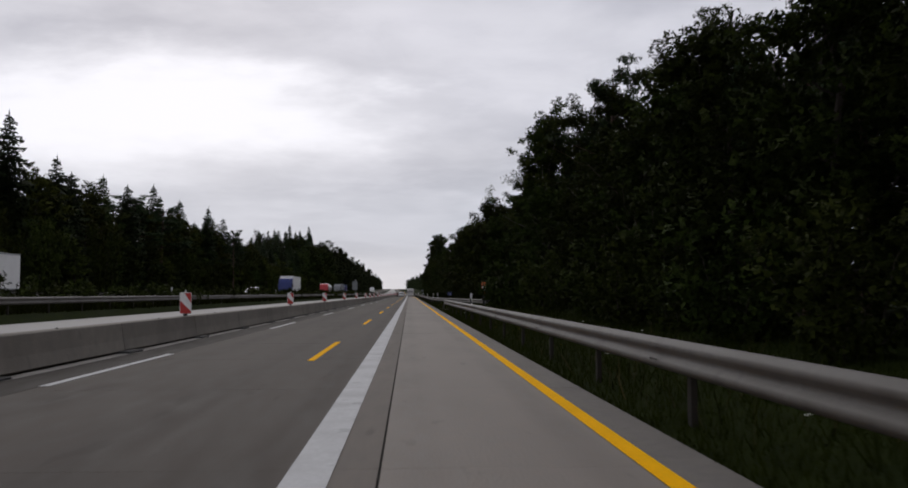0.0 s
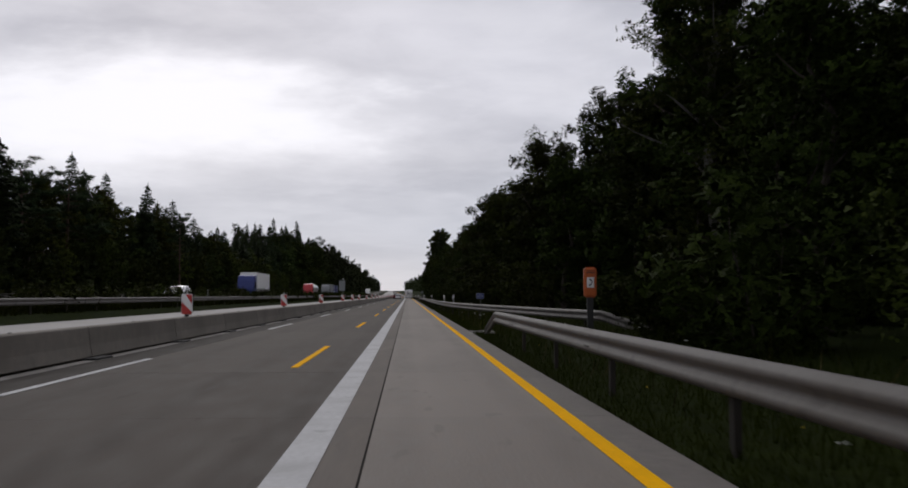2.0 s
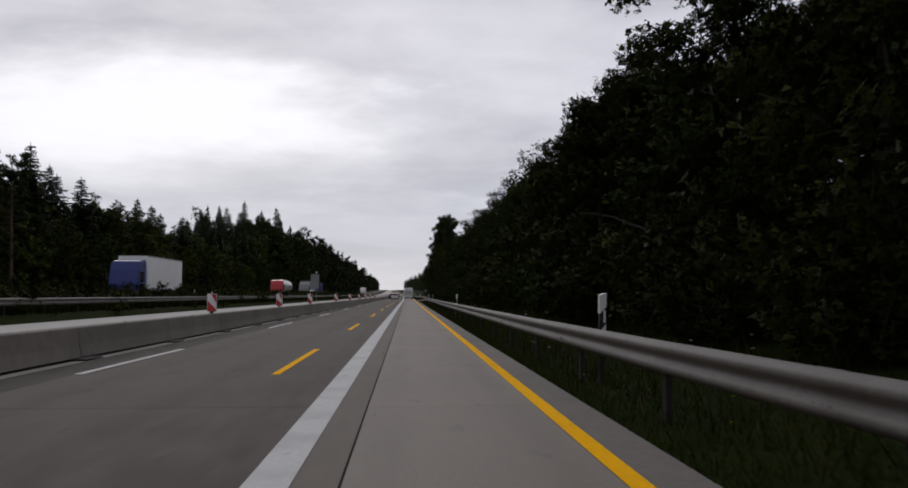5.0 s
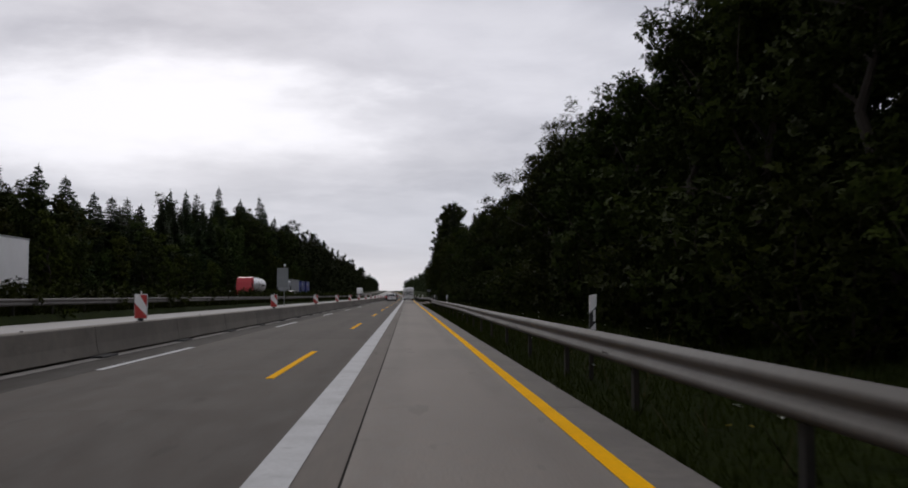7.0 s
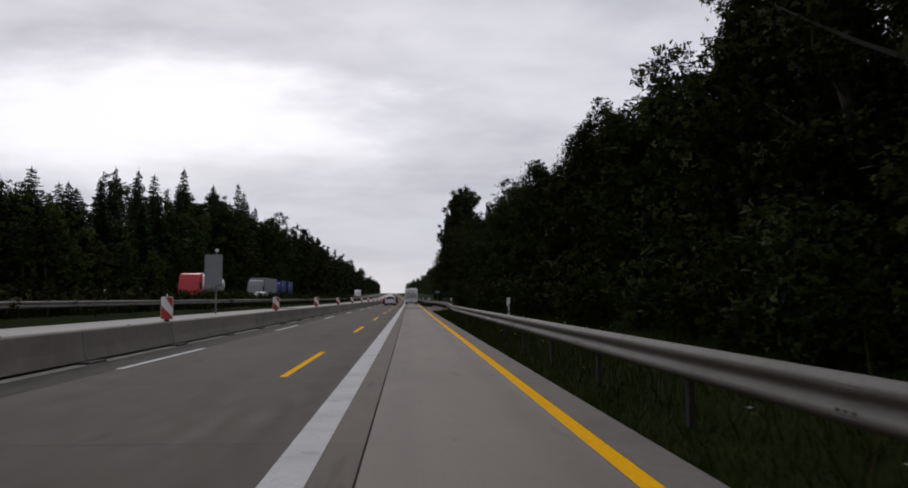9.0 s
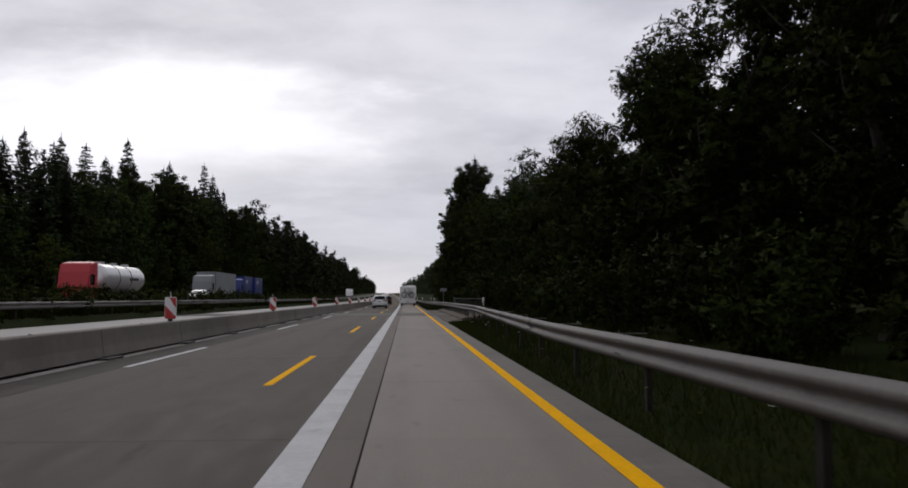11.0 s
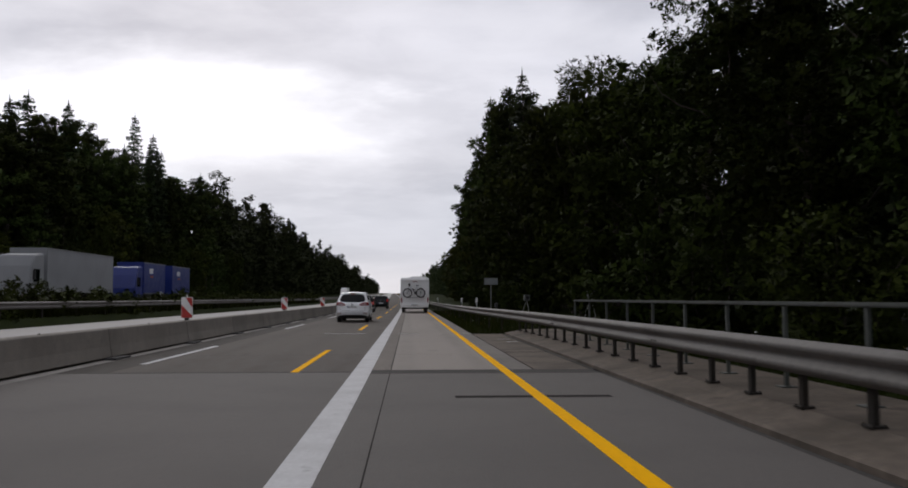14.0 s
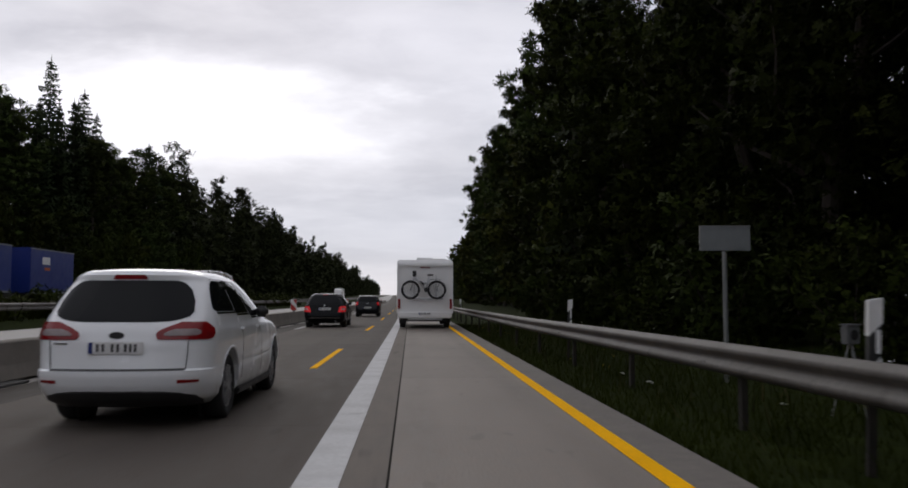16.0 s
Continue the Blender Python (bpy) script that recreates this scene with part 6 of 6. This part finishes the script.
part("front_mudguard", Shape().tube([(-0.55 + 0.375 * math.cos(a), 0, 0.355 + 0.375 * math.sin(a)) for a in (0.7, 1.1, 1.5, 1.9, 2.4, 2.9)], 0.022, 6), M_BLACK, bike)
part("pedal", Shape().box(0.15, 0.27, -0.18, -0.08, 0.22, 0.25), M_BLACK, bike)
part("handlebar", Shape().tube([(-0.38, 0, 0.95), (-0.36, 0, 1.08)], 0.018, 8).tube([(-0.46, -0.12, 1.10), (-0.36, -0.02, 1.10), (-0.34, 0.05, 1.12), (-0.38, 0.14, 1.10)], 0.025, 8), M_BLACK, bike)
part("handlebar_bag", bevelled(Shape().box(-0.47, -0.31, -0.12, 0.12, 0.90, 1.14), 0.03), M_BLACK, bike, "black handlebar bag")
part("saddle", bevelled(Shape().box(0.13, 0.40, -0.07, 0.07, 0.94, 1.0), 0.025, 3), M_BLACK, bike)
part("chainring", Shape().disc((0.10, -0.05, 0.36), (0, 1, 0), 0.10, 0.012, 24).tube([(0.10, -0.06, 0.36), (0.20, -0.06, 0.24)], 0.014, 6), M_BLACK, bike)
part("mudguard", Shape().tube([(0.53 + 0.375 * math.cos(a), 0, 0.355 + 0.375 * math.sin(a)) for a in (0.0, 0.4, 0.8, 1.2, 1.6, 2.0, 2.4)], 0.02, 6), M_BLACK, bike)
part("luggage_rack", Shape().tube([(0.24, 0, 0.78), (0.68, 0, 0.78), (0.53, 0.04, 0.36)], 0.01, 6), M_BLACK, bike)


# ---- lorries and a van on the opposite carriageway, noses towards the camera ----
def lorry(m, cab_mat, bodies, label, tank=False, long=2.2):
    """bodies: (start, end, height, material) along +y behind the cab."""
    ob = thing("lorry", m, label, "lorry", "lorries on the opposite carriageway")
    cab = Shape()
    prof = [(0.0, 0.5), (0.02, 1.5), (0.35, 2.7), (0.7, 3.4), (long, 3.6), (long, 0.5)]
    k = len(prof)
    cab.add([(x, y, z) for x in (-1.22, 1.22) for y, z in prof], [tuple(range(k)), tuple(range(2 * k - 1, k - 1, -1))] + [(i, k + i, k + (i + 1) % k, (i + 1) % k) for i in range(k)])
    cabin = part("cab", bevelled(cab, 0.08, 3), cab_mat, ob)
    part("windscreen", Shape().add([(-1.08, 0.08, 1.6), (1.08, 0.08, 1.6), (1.05, 0.36, 2.6), (-1.05, 0.36, 2.6)], [(0, 1, 2, 3)]).add([(-1.08, 0.12, 1.6), (1.08, 0.12, 1.6), (1.05, 0.40, 2.6), (-1.05, 0.40, 2.6)], [(3, 2, 1, 0)]), M_GLASS, cabin)
    for sg in (-1, 1):
        part("side_window", Shape().box(sg * 1.222 - 0.006, sg * 1.222 + 0.006, 0.55, 1.5, 1.65, 2.5), M_GLASS, cabin)
        part("headlamp", bevelled(Shape().box(sg * 0.9 - 0.16, sg * 0.9 + 0.16, -0.03, 0.1, 0.7, 0.9), 0.02), M_LAMPCLEAR, cabin)
        part("mirror", bevelled(Shape().box(sg * 1.4 - 0.1, sg * 1.4 + 0.1, 0.2, 0.3, 1.8, 2.4), 0.03), M_BLACK, cabin)
    part("bumper", bevelled(Shape().box(-1.2, 1.2, -0.06, 0.3, 0.35, 0.65), 0.05), M_BLACK, cabin)
    end = max(b for _, b, _, _ in bodies)
    part("chassis", Shape().box(-0.45, 0.45, 0.8, end, 0.55, 0.95), M_BLACK, ob)
    for a, b, h, mat in bodies:
        if tank:
            ring = [(0.0, a), (0.9, a), (1.14, a + 0.18), (1.2, a + 0.4), (1.2, b - 0.4), (1.14, b - 0.18), (0.9, b), (0.0, b)]
            t = lathe([(r, x) for r, x in ring], 32)
            t.v = [(y, x, z + h - 1.2) for x, y, z in t.v]
            body = part("tank", t, mat, ob, "polished cylindrical tank", True)
            for f in (0.15, 0.45, 0.75):
                part("hatch", Shape().disc((0, a + (b - a) * f, h + 0.08), (0, 0, 1), 0.35, 0.22, 18), mat, body)
            for f in (0.3, 0.6):
                part("band", lathe([(1.205, a + (b - a) * f), (1.225, a + (b - a) * f), (1.225, a + (b - a) * f + 0.12), (1.205, a + (b - a) * f + 0.12)], 32), M_STEEL, body).matrix_basis = Matrix.Translation((0, 0, h - 1.2)) @ Matrix(((0, 1, 0, 0), (1, 0, 0, 0), (0, 0, 1, 0), (0, 0, 0, 1)))
            part("logo_bar", Shape().box(1.195, 1.235, a + (b - a) * 0.55, a + (b - a) * 0.78, h - 1.35, h - 1.1), M_BLACK, body)
        else:
            body = part("box_body", bevelled(Shape().box(-1.25, 1.25, a, b, 1.0, h), 0.03), mat, ob)
            part("top_edge", Shape().box(1.245, 1.275, a, b, h - 0.10, h - 0.02).box(-1.275, -1.245, a, b, h - 0.10, h - 0.02), M_POLE, body)
            part("bottom_edge", Shape().box(1.245, 1.275, a, b, 1.0, 1.1).box(-1.275, -1.245, a, b, 1.0, 1.1), M_POLE, body)
            if mat is M_TRUCKBLUE:
                part("logo_bar", Shape().box(1.248, 1.262, a + 0.25 * (b - a), a + 0.42 * (b - a), h - 1.05, h - 0.55), M_PAPERWHITE, body, "white logo block")
                part("print_bar", Shape().box(1.248, 1.262, a + 0.3 * (b - a), a + 0.42 * (b - a), h - 1.45, h - 1.25), M_ORANGE, body, "orange printed bar")
    ys = [0.9, end - 1.0, end - 2.3] + ([3.4] if len(bodies) == 1 else [bodies[0][1] - 1.2, bodies[0][1] - 2.4])
    for y in ys:
        for sg in (-1, 1):
            wheel(ob, sg * 1.05, y, 0.5, 0.32, 8, sg)
    return ob


OPP = 0.605
lorry(pose(-26.4, 333.6, OPP + 0.02), M_TRUCKBLUE, [(2.4, 9.6, 4.0, M_TRUCKBLUE), (12.3, 19.6, 4.0, M_TRUCKBLUE)], "blue lorry with a trailer, two blue box bodies")
lorry(pose(-25.6, 309.5, OPP), M_TRUCKGREY, [(2.6, 15.6, 4.0, M_TRUCKGREY)], "lorry with a grey tarpaulin trailer")
lorry(pose(-26.3, 268.8, OPP), M_TRUCKRED, [(4.6, 15.4, 3.55, M_TANK)], "red tractor pulling a polished steel tank trailer", tank=True)
lorry(pose(-23.6, 165.5, OPP), M_TRUCKBLUE, [(2.5, 14.0, 3.95, M_CAMPER)], "lorry with a blue cab and white box")
lorry(pose(-23.2, 43.5, OPP) @ Matrix.Diagonal((0.86, 0.8, 0.78, 1)), M_CAMPER, [(2.4, 8.5, 3.6, M_CAMPER)], "small white box van lorry")
lorry(pose(*at(-23.4, 590, OPP)), M_CAMPER, [(2.5, 14.0, 3.95, M_CAMPER)], "distant white lorry on the opposite carriageway")


# ---- grass and weeds on the verge ----
def blades(n, seed, x_at, y0, y1, h0, h1, width, name, mat, label):
    rng = np.random.default_rng(seed)
    y = rng.uniform(y0, y1, n)
    x = x_at(rng, y)
    h = rng.uniform(h0, h1, n) * (0.6 + 0.8 * rng.random(n))
    a = rng.uniform(0, 2 * np.pi, n)
    z = np.interp(x, [p[0] for p in PROFILE], [p[1] for p in PROFILE])
    b = np.array([bend(v) for v in y])
    x2, z2 = x + b[:, 0], z + b[:, 1]
    base = np.stack([x2, y, z2], 1)
    side = np.stack([np.cos(a), np.sin(a), 0 * a], 1) * (width * (0.6 + 0.8 * rng.random(n)))[:, None]
    lean = np.stack([rng.normal(size=n), rng.normal(size=n), 0 * a], 1) * (h * 0.35)[:, None]
    upv = np.stack([0 * h, 0 * h, h], 1)
    v = facing(np.stack([base - side, base + side, base + lean + upv], 1), np.tile([0.0, 0.0, 1.0], (n, 1)))
    ob = new(name, leaf_mesh(name, [v], mat, True))
    return tagged(ob, label, "grass", kind="stuff")


def rail_gap(rng, y):
    """Across the verge, thinner where the bridge is."""
    edge = np.where((y > 246.2) & (y < 281.6), 4.85, np.interp(y, [240.2, 246.2, 281.6, 282.4], [2.03, 3.7, 3.0, 2.03]))
    return edge + rng.random(len(y)) ** 1.7 * 4.6


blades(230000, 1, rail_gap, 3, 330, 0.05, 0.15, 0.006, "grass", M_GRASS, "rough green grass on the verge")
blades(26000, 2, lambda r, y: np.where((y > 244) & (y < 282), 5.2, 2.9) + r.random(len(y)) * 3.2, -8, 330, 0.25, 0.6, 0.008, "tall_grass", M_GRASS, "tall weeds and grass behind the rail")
blades(2500, 3, lambda r, y: np.where((y > 241) & (y < 282), 5.2, 2.3) + r.random(len(y)) * 3.6, -8, 330, 0.25, 0.6, 0.008, "dry_grass", M_DRY, "dry straw-coloured grass stalks")
blades(26000, 4, lambda r, y: -19.2 + r.random(len(y)) * 3.0, 0, 420, 0.25, 0.6, 0.03, "median_grass", M_GRASS, "long green grass on the median")
blades(14000, 5, lambda r, y: -17.3 + r.random(len(y)) * 0.9, 0, 420, 0.25, 0.5, 0.03, "median_verge", M_GRASS, "dense dark grass under the median rail")
rng_b = np.random.default_rng(9)
by = rng_b.uniform(0, 330, 260)
bx = np.where((by > 241) & (by < 282), 5.3, 2.4) + rng_b.random(260) * 3.0
heads = [leaves([(x + bend(y)[0], y, np.interp(x, [p[0] for p in PROFILE], [p[1] for p in PROFILE]) + 0.25 + 0.3 * rng_b.random())], [(0.04, 0.04, 0.015)], [16], 0.016, 0.8, rng_b) for x, y in zip(bx, by)]
tagged(new("wild_flowers", leaf_mesh("wild_flowers", heads, M_BLOOM)), "small white wild flowers in the verge", "flowers", kind="stuff")

yellow_y = rng_b.uniform(0, 330, 240)
yellow_x = np.where((yellow_y > 241) & (yellow_y < 282), 5.3, 2.3) + rng_b.random(240) * 2.2
buds = [leaves([(x + bend(y)[0], y, np.interp(x, [p[0] for p in PROFILE], [p[1] for p in PROFILE]) + 0.14 + 0.2 * rng_b.random())], [(0.02, 0.02, 0.01)], [8], 0.012, 0.8, rng_b) for x, y in zip(yellow_x, yellow_y)]
tagged(new("yellow_flowers", leaf_mesh("yellow_flowers", buds, M_BUD)), "small yellow wild flowers in the verge grass", "flowers", kind="stuff")

# ---- concrete slabs, laid last ----
rng_s = random.Random(3)
COLUMNS = [("shoulder", -0.352, 1.58, M_SLAB), ("edge", 1.588, 2.012, M_EDGE), ("lane", -4.88, -0.852, M_LANE), ("band", -0.848, -0.368, M_BAND), ("lane", -6.33, -4.888, M_LANE2)]
for name, x0, x1, mat in COLUMNS:
    me = Shape().slab(x0, x1, 0.002, 4.998, -0.03, 0.0, 0.003).mesh("slab", mat)
    for k in range(-2, 70):
        s = new("slab", me)
        s.parent = road
        dx, dz = bend(5 * k + 2.5)
        s.location = (dx, 5 * k + 1.0, dz + rng_s.uniform(-0.0015, 0.0))
seam = part("seam", strip(-0.367, -0.354, 0.003, -60, 345), M_TAR, road, "dark longitudinal joint")
